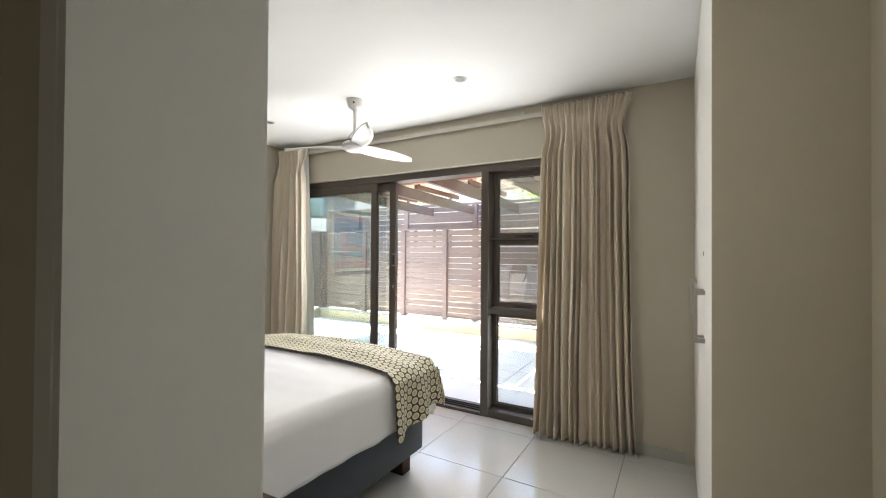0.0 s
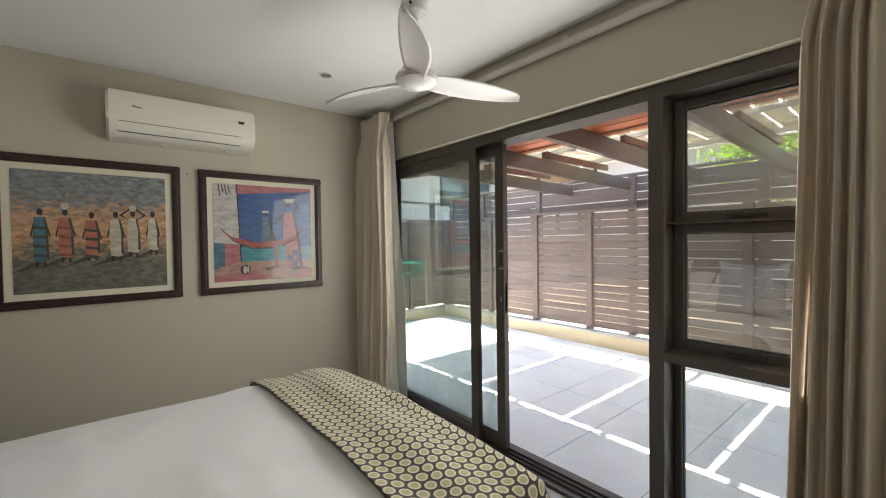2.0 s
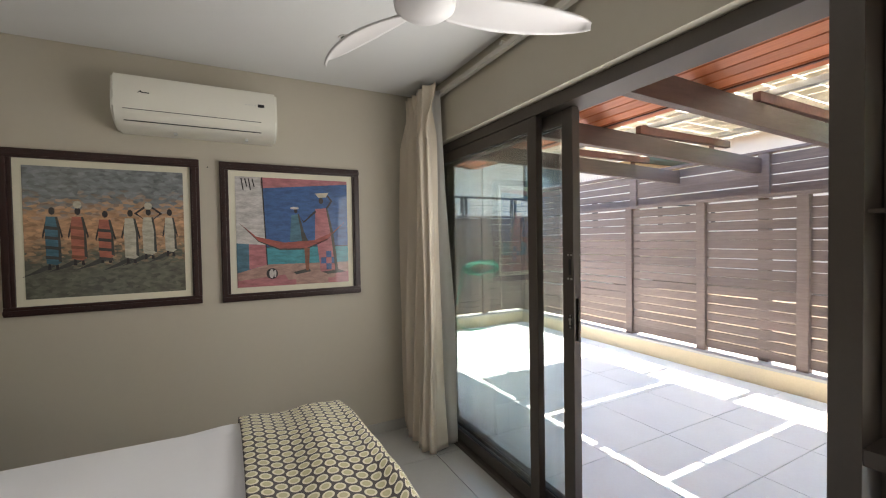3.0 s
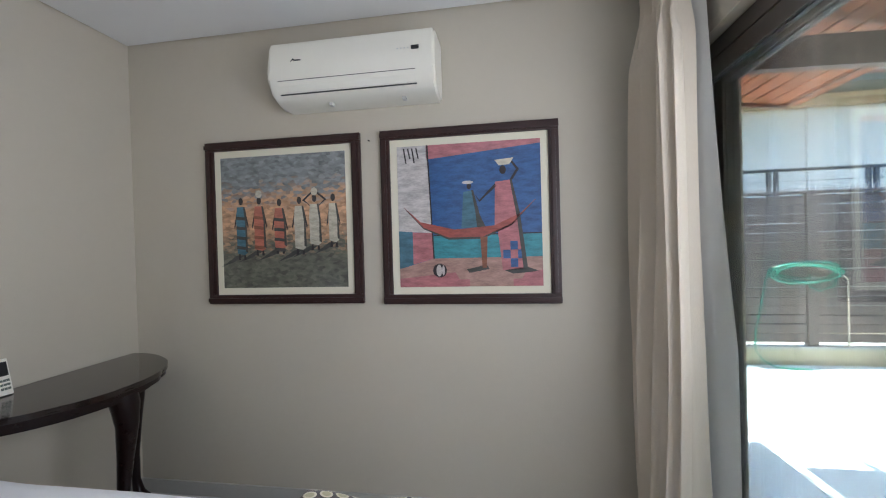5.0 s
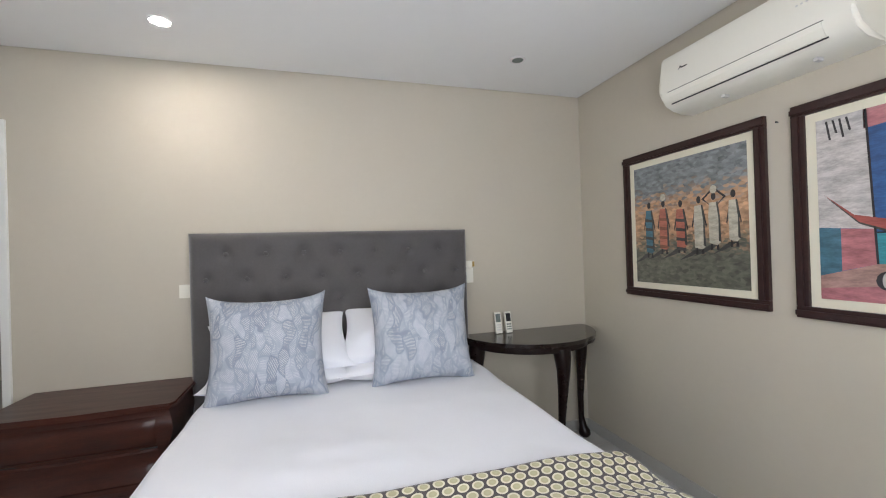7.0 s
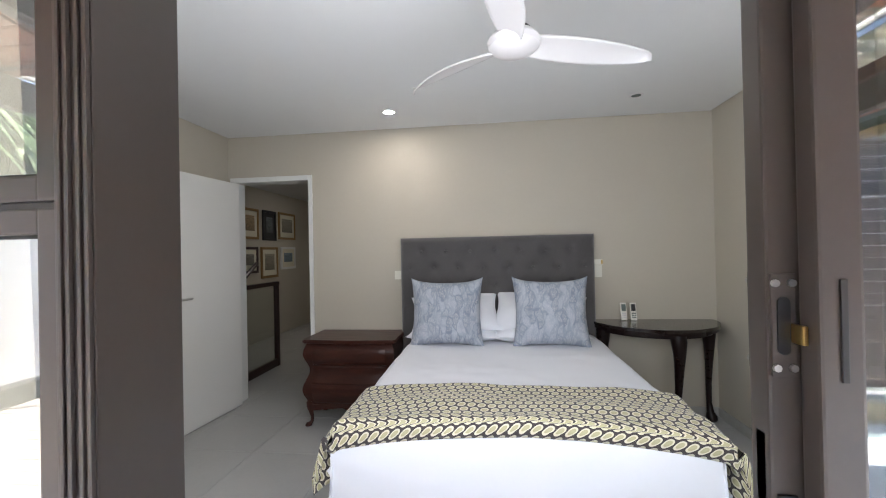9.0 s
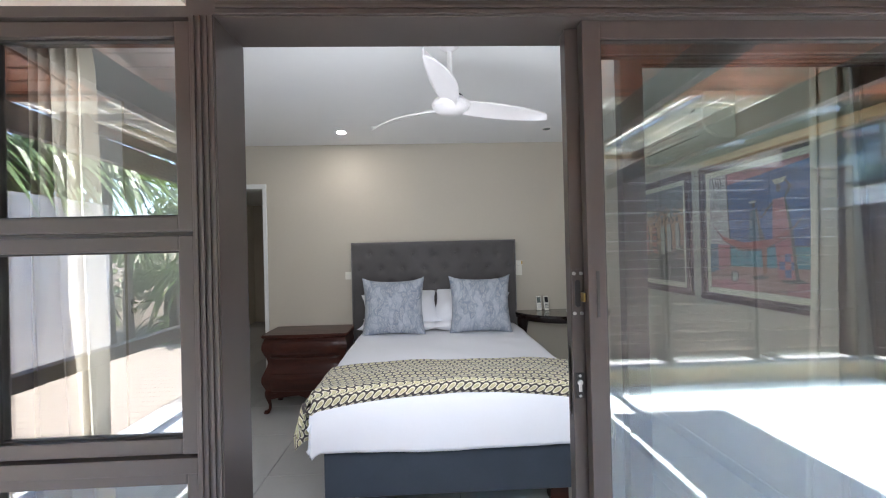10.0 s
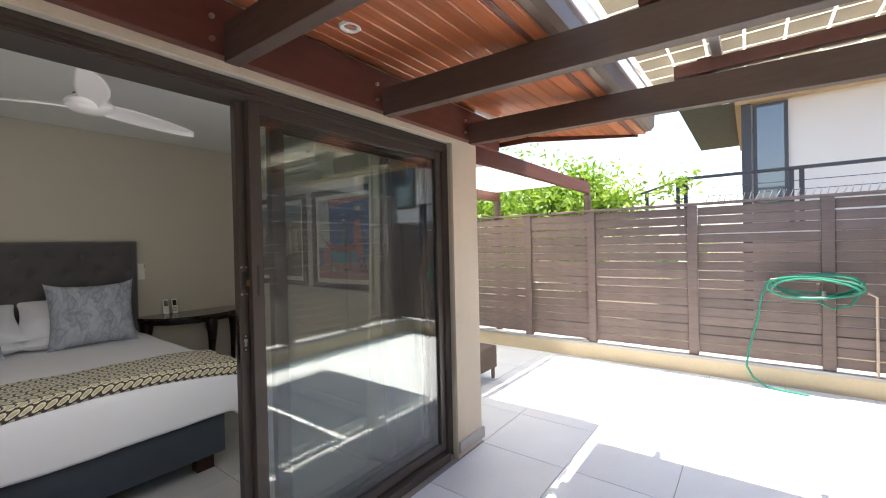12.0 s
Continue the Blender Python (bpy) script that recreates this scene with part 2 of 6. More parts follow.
def throw_material():
    """Rows of cream discs with olive rims on dark brown cloth; UV in metres."""
    m, nt, b = nodes_of("disc_print_cotton", 0.85)
    b.inputs["Sheen Weight"].default_value = 0.2
    uv = nt.nodes.new("ShaderNodeUVMap")
    sep = nt.nodes.new("ShaderNodeSeparateXYZ")
    nt.links.new(uv.outputs[0], sep.inputs[0])
    p = 0.043
    v = math_node(nt, "DIVIDE", sep.outputs[1], p * 0.866)
    row = math_node(nt, "FLOOR", v)
    fv = math_node(nt, "SUBTRACT", math_node(nt, "FRACT", v), 0.5)
    shift = math_node(nt, "MULTIPLY", math_node(nt, "MODULO", row, 2.0), 0.5)
    u = math_node(nt, "ADD", math_node(nt, "DIVIDE", sep.outputs[0], p), shift)
    fu = math_node(nt, "SUBTRACT", math_node(nt, "FRACT", u), 0.5)
    fv2 = math_node(nt, "MULTIPLY", fv, 0.866)
    d = math_node(nt, "SQRT", math_node(nt, "ADD", math_node(nt, "MULTIPLY", fu, fu), math_node(nt, "MULTIPLY", fv2, fv2)))
    ramp = nt.nodes.new("ShaderNodeValToRGB")
    els = ramp.color_ramp.elements
    els[0].position, els[0].color = 0.0, (0.47, 0.44, 0.26, 1)
    els[1].position, els[1].color = 0.25, (0.44, 0.41, 0.24, 1)
    for pos, col in ((0.28, (0.66, 0.61, 0.45, 1)), (0.395, (0.68, 0.64, 0.49, 1)), (0.42, (0.050, 0.040, 0.040, 1)), (1.0, (0.060, 0.048, 0.045, 1))):
        e = els.new(pos)
        e.color = col
    nt.links.new(d, ramp.inputs[0])
    ns = nt.nodes.new("ShaderNodeTexNoise")
    ns.inputs["Scale"].default_value = 9
    nt.links.new(uv.outputs[0], ns.inputs["Vector"])
    hsv = nt.nodes.new("ShaderNodeHueSaturation")
    nt.links.new(ramp.outputs[0], hsv.inputs["Color"])
    nt.links.new(math_node(nt, "ADD", math_node(nt, "MULTIPLY", ns.outputs[0], 0.3), 0.85), hsv.inputs["Value"])
    nt.links.new(hsv.outputs[0], b.inputs["Base Color"])
    return m


def cushion_material():
    """Blue-grey cloth with overlapping patches of pale hatching; UV in metres."""
    m, nt, b = nodes_of("hatched_leaf_print", 0.85)
    uv = nt.nodes.new("ShaderNodeUVMap")
    vor = nt.nodes.new("ShaderNodeTexVoronoi")
    vor.inputs["Scale"].default_value = 27
    mp = nt.nodes.new("ShaderNodeMapping")
    mp.inputs["Scale"].default_value, mp.inputs["Rotation"].default_value = (1, 0.36, 1), (0, 0, 0.6)
    warp = nt.nodes.new("ShaderNodeTexNoise")
    warp.inputs["Scale"].default_value = 9
    nt.links.new(uv.outputs[0], warp.inputs["Vector"])
    bend = nt.nodes.new("ShaderNodeVectorMath")
    bend.operation = "MULTIPLY_ADD"
    bend.inputs[1].default_value = (0.10, 0.10, 0)
    nt.links.new(warp.outputs["Color"], bend.inputs[0])
    nt.links.new(uv.outputs[0], bend.inputs[2])
    nt.links.new(bend.outputs[0], mp.inputs[0])
    nt.links.new(mp.outputs[0], vor.inputs["Vector"])
    sepc = nt.nodes.new("ShaderNodeSeparateColor")
    nt.links.new(vor.outputs["Color"], sepc.inputs[0])
    rot = nt.nodes.new("ShaderNodeVectorRotate")
    rot.rotation_type = "Z_AXIS"
    nt.links.new(uv.outputs[0], rot.inputs["Vector"])
    nt.links.new(math_node(nt, "ADD", math_node(nt, "MULTIPLY", sepc.outputs[0], 2.6), 0.3), rot.inputs["Angle"])
    wave = nt.nodes.new("ShaderNodeTexWave")
    wave.inputs["Scale"].default_value, wave.inputs["Distortion"].default_value = 46, 2.5
    nt.links.new(rot.outputs[0], wave.inputs["Vector"])
    lines = math_node(nt, "GREATER_THAN", wave.outputs["Fac"], 0.62)
    rim = nt.nodes.new("ShaderNodeTexVoronoi")
    rim.feature, rim.inputs["Scale"].default_value = "DISTANCE_TO_EDGE", 27
    nt.links.new(mp.outputs[0], rim.inputs["Vector"])
    inner = math_node(nt, "GREATER_THAN", rim.outputs["Distance"], 0.07)
    blot = nt.nodes.new("ShaderNodeTexNoise")
    blot.inputs["Scale"].default_value, blot.inputs["Detail"].default_value = 26, 3
    nt.links.new(uv.outputs[0], blot.inputs["Vector"])
    worn = nt.nodes.new("ShaderNodeMapRange")
    worn.inputs[1].default_value, worn.inputs[2].default_value = 0.30, 0.52
    nt.links.new(blot.outputs[0], worn.inputs[0])
    fac = math_node(nt, "MULTIPLY", math_node(nt, "MULTIPLY", lines, inner), math_node(nt, "MULTIPLY", worn.outputs[0], 0.85))
    tone = nt.nodes.new("ShaderNodeMix")
    tone.data_type = "RGBA"
    tone.inputs[6].default_value, tone.inputs[7].default_value = (0.21, 0.245, 0.31, 1), (0.42, 0.46, 0.52, 1)
    nt.links.new(math_node(nt, "ADD", math_node(nt, "MULTIPLY", sepc.outputs[2], 0.85), math_node(nt, "MULTIPLY", blot.outputs[0], 0.2)), tone.inputs[0])
    mix = nt.nodes.new("ShaderNodeMix")
    mix.data_type = "RGBA"
    mix.inputs[7].default_value = (0.58, 0.59, 0.615, 1)
    nt.links.new(fac, mix.inputs[0])
    nt.links.new(tone.outputs[2], mix.inputs[6])
    nt.links.new(mix.outputs[2], b.inputs["Base Color"])
    bp = nt.nodes.new("ShaderNodeBump")
    bp.inputs["Strength"].default_value, bp.inputs["Distance"].default_value = 0.3, 0.002
    nt.links.new(fac, bp.inputs["Height"])
    nt.links.new(bp.outputs[0], b.inputs["Normal"])
    return m


def canvas_material(name, low, mid, top, z0, z1):
    """A painted ground in three soft bands with broad brush marks."""
    m, nt, b = nodes_of(name, 0.35)
    tc = nt.nodes.new("ShaderNodeTexCoord")
    sep = nt.nodes.new("ShaderNodeSeparateXYZ")
    nt.links.new(tc.outputs["Object"], sep.inputs[0])
    mp = nt.nodes.new("ShaderNodeMapping")
    mp.inputs["Scale"].default_value = (1, 22, 46)
    nt.links.new(tc.outputs["Object"], mp.inputs[0])
    ns = nt.nodes.new("ShaderNodeTexNoise")
    ns.inputs["Scale"].default_value, ns.inputs["Detail"].default_value = 1.0, 9
    nt.links.new(mp.outputs[0], ns.inputs["Vector"])
    dab = nt.nodes.new("ShaderNodeTexVoronoi")
    dab.inputs["Scale"].default_value = 1.6
    nt.links.new(mp.outputs[0], dab.inputs["Vector"])
    tone = nt.nodes.new("ShaderNodeSeparateColor")
    nt.links.new(dab.outputs["Color"], tone.inputs[0])
    h = math_node(nt, "DIVIDE", math_node(nt, "SUBTRACT", sep.outputs[2], z0), z1 - z0)
    h = math_node(nt, "ADD", h, math_node(nt, "MULTIPLY", math_node(nt, "SUBTRACT", ns.outputs[0], 0.5), 0.20))
    h = math_node(nt, "ADD", h, math_node(nt, "MULTIPLY", math_node(nt, "SUBTRACT", tone.outputs[0], 0.5), 0.17))
    ramp = nt.nodes.new("ShaderNodeValToRGB")
    els = ramp.color_ramp.elements
    els[0].position, els[0].color = 0.28, (*low, 1)
    els[1].position, els[1].color = 0.80, (*top, 1)
    for pos in (0.47, 0.66):
        els.new(pos).color = (*mid, 1)
    nt.links.new(h, ramp.inputs[0])
    hsv = nt.nodes.new("ShaderNodeHueSaturation")
    nt.links.new(ramp.outputs[0], hsv.inputs["Color"])
    nt.links.new(math_node(nt, "ADD", math_node(nt, "MULTIPLY", ns.outputs[0], 1.2), math_node(nt, "ADD", math_node(nt, "MULTIPLY", tone.outputs[1], 0.5), 0.1)), hsv.inputs["Value"])
    nt.links.new(hsv.outputs[0], b.inputs["Base Color"])
    b.inputs["Coat Weight"].default_value, b.inputs["Coat Roughness"].default_value = 1.0, 0.04
    return m


def print_paint(name, color):
    m = material(name, color, 0.35, second=tuple(c * 0.45 for c in color), scale=26, fine=120, stretch=(1, 0.6, 2.0), coat=1.0)
    m.node_tree.nodes["Principled BSDF"].inputs["Coat Roughness"].default_value = 0.04
    return m


THROW = throw_material()
CUSHION = cushion_material()


# ---- building helpers ----
WORLD_OF = {}


def thing(name, at, label, category, group="", kind=""):
    ob = new(name)
    ob.empty_display_size = 0.05
    ob.location = at
    WORLD_OF[ob] = Vector(at)
    return tagged(ob, label, category, group, kind)


def part(name, bm, mat, parent=None, label="", smooth=False):
    """One mesh object from a bmesh in world coordinates, under a thing or a part."""
    at = WORLD_OF.get(parent, Vector((0, 0, 0)))
    if parent is not None:
        bmesh.ops.translate(bm, verts=bm.verts, vec=-at)
    bmesh.ops.recalc_face_normals(bm, faces=bm.faces)
    me = bpy.data.meshes.new(name)
    bm.to_mesh(me)
    bm.free()
    for mm in (mat if isinstance(mat, (list, tuple)) else [mat]):
        me.materials.append(mm)
    if smooth:
        me.shade_smooth()
        me.set_sharp_from_angle(angle=radians(35))
    ob = new(name, me)
    if parent is not None:
        ob.parent = parent
        WORLD_OF[ob] = at
    if label:
        ob["label"] = label
    return ob


def piece(name, me, parent, loc, scale=(1, 1, 1), rz=0.0):
    """A repeated piece on shared mesh data, at a world place."""
    ob = new(name, me)
    ob.parent = parent
    ob.location = Vector(loc) - WORLD_OF.get(parent, Vector((0, 0, 0)))
    ob.scale = scale
    ob.rotation_euler = (0, 0, rz)
    return ob


def box(x0, x1, y0, y1, z0, z1, bevel=0.0, bm=None, segs=2):
    own = bmesh.new()
    bmesh.ops.create_cube(own, size=1.0)
    for v in own.verts:
        v.co = (x0 + (v.co.x + 0.5) * (x1 - x0), y0 + (v.co.y + 0.5) * (y1 - y0), z0 + (v.co.z + 0.5) * (z1 - z0))
    if bevel:
        bmesh.ops.bevel(own, geom=own.edges[:], offset=bevel, segments=segs, affect="EDGES", profile=0.7)
    if bm is None:
        return own
    return join(bm, own)


def join(bm, other):
    me = bpy.data.meshes.new("tmp")
    other.to_mesh(me)
    other.free()
    bm.from_mesh(me)
    bpy.data.meshes.remove(me)
    return bm


def tube(points, radii, segs=10, bm=None, closed=True):
    """A round tube through points, with a radius for each."""
    bm = bm or bmesh.new()
    pts = [Vector(p) for p in points]
    if isinstance(radii, (int, float)):
        radii = [radii] * len(pts)
    rings = []
    side = None
    for i, p in enumerate(pts):
        d = (pts[min(i + 1, len(pts) - 1)] - pts[max(i - 1, 0)]).normalized()
        if side is None:
            side = d.orthogonal().normalized()
        side = (side - d * side.dot(d)).normalized()
        up = d.cross(side)
        rings.append([bm.verts.new(p + (side * math.cos(a) + up * math.sin(a)) * radii[i]) for a in (2 * math.pi * k / segs for k in range(segs))])
    for a, b in zip(rings, rings[1:]):
        for k in range(segs):
            bm.faces.new((a[k], a[(k + 1) % segs], b[(k + 1) % segs], b[k]))
    if closed:
        bm.faces.new(rings[0][::-1])
        bm.faces.new(rings[-1])
    return bm


def lathe(profile, at, segs=28, bm=None):
    """Turned shape about z: rows of radius and height."""
    bm = bm or bmesh.new()
    x, y, z = at
    rings = [[bm.verts.new((x + r * math.cos(2 * math.pi * k / segs), y + r * math.sin(2 * math.pi * k / segs), z + h)) for k in range(segs)] for r, h in profile]
    for a, b in zip(rings, rings[1:]):
        for k in range(segs):
            bm.faces.new((a[k], a[(k + 1) % segs], b[(k + 1) % segs], b[k]))
    bm.faces.new(rings[0][::-1])
    bm.faces.new(rings[-1])
    return bm


def sheet(fn, nu, nv, bm=None, uv=None, arc=None):
    """A grid surface from fn(u, v) with u, v in 0..1; uv(u, v) gives its cloth coordinates."""
    bm = bm or bmesh.new()
    lay = bm.loops.layers.uv.verify() if uv or arc else None
    vs = [[bm.verts.new(fn(i / nu, j / nv)) for j in range(nv + 1)] for i in range(nu + 1)]
    if arc:
        run = [[0.0] * (nv + 1) for _ in range(nu + 1)]
        for i in range(1, nu + 1):
            for j in range(nv + 1):
                run[i][j] = run[i - 1][j] + (vs[i][j].co - vs[i - 1][j].co).length

        def uv(u, v):
            return (run[round(u * nu)][round(v * nv)], v * arc)
    for i in range(nu):
        for j in range(nv):
            f = bm.faces.new((vs[i][j], vs[i + 1][j], vs[i + 1][j + 1], vs[i][j + 1]))
            if uv:
                for loop, (a, b) in zip(f.loops, ((i, j), (i + 1, j), (i + 1, j + 1), (i, j + 1))):
                    loop[lay].uv = uv(a / nu, b / nv)
    return bm


def prism(outline, axis, lo, hi, bm=None):
    """A flat outline of (a, b) pushed along an axis: 'x' takes (y, z), 'y' takes (x, z), 'z' takes (x, y)."""
    bm = bm or bmesh.new()
    put = {"x": lambda a, b, c: (c, a, b), "y": lambda a, b, c: (a, c, b), "z": lambda a, b, c: (a, b, c)}[axis]
    low = [bm.verts.new(put(a, b, lo)) for a, b in outline]
    high = [bm.verts.new(put(a, b, hi)) for a, b in outline]
    n = len(outline)
    bm.faces.new(low[::-1])
    bm.faces.new(high)
    for k in range(n):
        bm.faces.new((low[k], low[(k + 1) % n], high[(k + 1) % n], high[k]))
    return bm


def structure(name, bm, mat, label, category):
    return tagged(part(name, bm, mat), label, category, "", "structure")


def walls_with_hole(axis, at0, at1, a0, a1, z0, z1, h0, h1, hz0, hz1):
    """A wall slab with one opening. axis 'y': slab between y=at0..at1 running in x."""
    bm = bmesh.new()
    spans = [(a0, h0, z0, z1), (h1, a1, z0, z1), (h0, h1, hz1, z1)]
    if hz0 > z0:
        spans.append((h0, h1, z0, hz0))
    for s0, s1, b0, b1 in spans:
        if axis == "y":
            box(s0, s1, at0, at1, b0, b1, bm=bm)
        else:
            box(at0, at1, s0, s1, b0, b1, bm=bm)
    return bm


def fbm(x, y, z=0.0, s=1.0):
    return noise.noise(Vector((x * s, y * s, z * s)))

# ---- room shell ----
XW, XE, YS, YN, ZC = -3.50, 0.72, 0.30, 3.095, 2.47     # inner faces
YO = 3.33                                               # outer face of the glazed wall
OX0, OX1, OZ1 = -3.44, -0.47, 2.075                     # glazed opening
DX0, DX1, DZ = -0.062, 0.650, 2.05                        # doorway in the south wall
structure("wall_west", box(XW - 0.22, XW, 0.10, YO, -0.1, 2.75), PAINT, "plain taupe painted wall with two framed prints", "wall")
structure("wall_south", walls_with_hole("y", 0.165, YS, XW, 2.0, -0.1, 2.75, DX0 - 0.02, DX1 + 0.02, -0.2, DZ + 0.02), PAINT, "taupe painted wall behind the bed with a doorway", "wall")
structure("wall_east", box(XE, XE + 0.15, YS, YO, -0.1, 2.75), PAINT, "taupe painted side wall behind the open door", "wall")
structure("wall_north", walls_with_hole("y", YN, YO, XW, XE, -0.1, 2.75, OX0, OX1, -0.2, OZ1), PAINT, "taupe wall round the glazed sliding door", "wall")
structure("wall_exterior", walls_with_hole("y", YO, YO + 0.015, XW - 0.22, XE + 0.15, -0.1, 2.75, OX0 - 0.001, OX1 + 0.001, -0.2, OZ1 - 0.001), EXT, "cream plastered outer wall face beside the sliding door", "wall")
structure("wall_exterior_west", box(XW - 0.235, XW - 0.22, 0.10, YO + 0.015, -0.1, 2.75), EXT, "cream plastered outer wall at the building corner", "wall")
# ceiling stops short of the walls and leaves a shadow gap
structure("ceiling", box(XW + 0.012, XE - 0.012, YS + 0.012, YN - 0.012, ZC, ZC + 0.1), CEIL, "smooth white plasterboard ceiling with a shadow gap", "ceiling")
structure("ceiling_void", box(XW - 0.1, XE + 0.1, 0.2, YN + 0.1, ZC + 0.03, ZC + 0.2), PAINT, "slab above the shadow gap of the ceiling", "ceiling")

floor = structure("floor", box(XW, 2.0, -3.8, YO - 0.02, -0.12, -0.006), GROUT, "grey porcelain tiled bedroom floor", "floor")
ground = structure("ground", box(-400, 400, -400, 400, -0.5, -0.33), SOIL, "dry garden soil reaching the horizon", "ground")
patio = structure("patio", box(-6.45, 0.9, YO - 0.02, 6.6, -0.32, -0.036), GROUT, "pale tiled patio under the pergola", "pavement")
patio_w = structure("patio_side", box(-6.45, XW - 0.235, -3.0, YO - 0.02, -0.32, -0.036), GROUT, "pale tiled side yard beside the house corner", "pavement")


def skirting(name, spans):
    bm = bmesh.new()
    for s in spans:
        box(*s, 0.0, 0.075, bevel=0.002, bm=bm)
    return structure(name, bm, SKIRT, "low grey tile skirting", "skirting")


skirting("baseboard_west", [(XW, XW + 0.01, YS, YN)])
skirting("baseboard_south", [(XW + 0.01, DX0 - 0.04, YS, YS + 0.01)])
skirting("baseboard_north", [(OX1 + 0.001, 0.33, YN - 0.01, YN)])
skirting("baseboard_outside", [(XW - 0.25, OX0 - 0.005, YO + 0.015, YO + 0.03), (XW - 0.25, XW - 0.235, 1.0, YO + 0.03)])

# ---- doorway: steel frame and open leaf ----
door_frame = structure("door_frame", box(DX0 - 0.036, DX0, 0.157, YS + 0.014, 0, DZ + 0.045, 0.004), CASING, "white enamelled steel door frame", "door frame")
part("head", box(DX0, DX1, 0.157, YS + 0.014, DZ, DZ + 0.045, 0.004), CASING, door_frame)
part("jamb", box(DX1, DX1 + 0.045, 0.157, YS + 0.014, 0, DZ + 0.045, 0.004), CASING, door_frame)
part("stop", box(DX0 + 0.0005, DX0 + 0.012, 0.157, 0.215, 0, DZ - 0.002), CASING, door_frame)

LEAF_AT = (DX1 - 0.028, YS + 0.02, 0.0)
door = thing("door_1", LEAF_AT, "plain white flush door standing open, steel lever handle", "door", kind="structure")


def door_leaf(ob):
    x, y, z = LEAF_AT
    leaf = part("leaf", box(x - 0.02, x + 0.02, y, y + 0.79, 0.008, 2.035, 0.002), WHITE, ob)
    yh = y + 0.735
    for sgn in (-1, 1):
        xf = x + sgn * 0.02
        rose = bmesh.new()
        tube([(xf, yh, 1.05), (xf + sgn * 0.009, yh, 1.05)], 0.026, 20, rose)
        part("rose", rose, STEEL, ob, "steel rose", True)
        key = tube([(xf, yh, 0.985), (xf + sgn * 0.009, yh, 0.985)], 0.024, 20)
        part("key_rose", key, STEEL, ob, "steel key rose", True)
        part("lever", tube([(xf + sgn * 0.008, yh, 1.05), (xf + sgn * 0.045, yh, 1.05), (xf + sgn * 0.052, yh - 0.012, 1.05), (xf + sgn * 0.052, yh - 0.13, 1.05)], [0.009, 0.009, 0.0095, 0.0085], 12), STEEL, ob, "brushed steel lever handle", True)
    part("lock_plate", box(x - 0.011, x + 0.011, y + 0.789, y + 0.7925, 0.93, 1.12), STEEL, ob, "steel lock plate")
    for hz in (0.25, 1.1, 1.8):
        part("hinge", tube([(x, y - 0.006, hz), (x, y - 0.006, hz + 0.1)], 0.007, 10), STEEL, ob, "steel hinge")


door_leaf(door)
door.rotation_euler = (0, 0, radians(-5.0))

# ---- glazed wall: sliding door and casement ----
FY0, FY1 = 3.142, 3.30
frame_1 = thing("window_1", (OX0, FY0, 0), "dark bronze aluminium sliding door and casement frame", "window frame", kind="structure")
MX = -1.082                                              # post between door and casement
for nm, bx in (("head", (OX0, OX1, FY0, FY1, 2.012, OZ1 - 0.002)), ("side_jamb", (OX0, OX0 + 0.05, FY0, FY1, -0.03, 2.012)),
               ("side_jamb", (OX1 - 0.05, OX1, FY0, FY1, -0.03, 2.012)), ("post", (MX - 0.052, MX + 0.014, FY0 - 0.004, FY1 + 0.004, -0.03, 2.012)),
               ("sill_track", (OX0 + 0.05, MX - 0.052, FY0 - 0.02, FY1 + 0.02, -0.03, 0.022)),
               ("bottom_rail", (MX + 0.014, OX1 - 0.05, FY0, FY1, -0.03, 0.05))):
    part(nm, box(*bx, 0.003), BRONZE, frame_1)
for k in range(3):                                        # stepped outer lines of the frame
    part("bead", box(OX0, MX - 0.052, FY1 + 0.0005, FY1 + 0.008 - k * 0.002, 2.016 + k * 0.018, 2.026 + k * 0.018, 0.002), BRONZE, frame_1)
    part("runner", box(OX0 + 0.05, MX - 0.052, FY0 + 0.02 + k * 0.04, FY0 + 0.026 + k * 0.04, 0.0215, 0.034, 0.001), BRONZE_DK, frame_1)


for k in range(4):                                        # ridges on the outer face of the post and jamb
    part("ridge", box(MX - 0.050 + k * 0.016, MX - 0.043 + k * 0.016, FY1 + 0.0045, FY1 + 0.011 - 0.002 * (k % 2), -0.03, 2.012, 0.002), BRONZE, frame_1)
    part("ridge", box(OX0 + 0.004 + k * 0.012, OX0 + 0.010 + k * 0.012, FY1 + 0.0005, FY1 + 0.007, -0.03, 2.012, 0.002), BRONZE, frame_1)


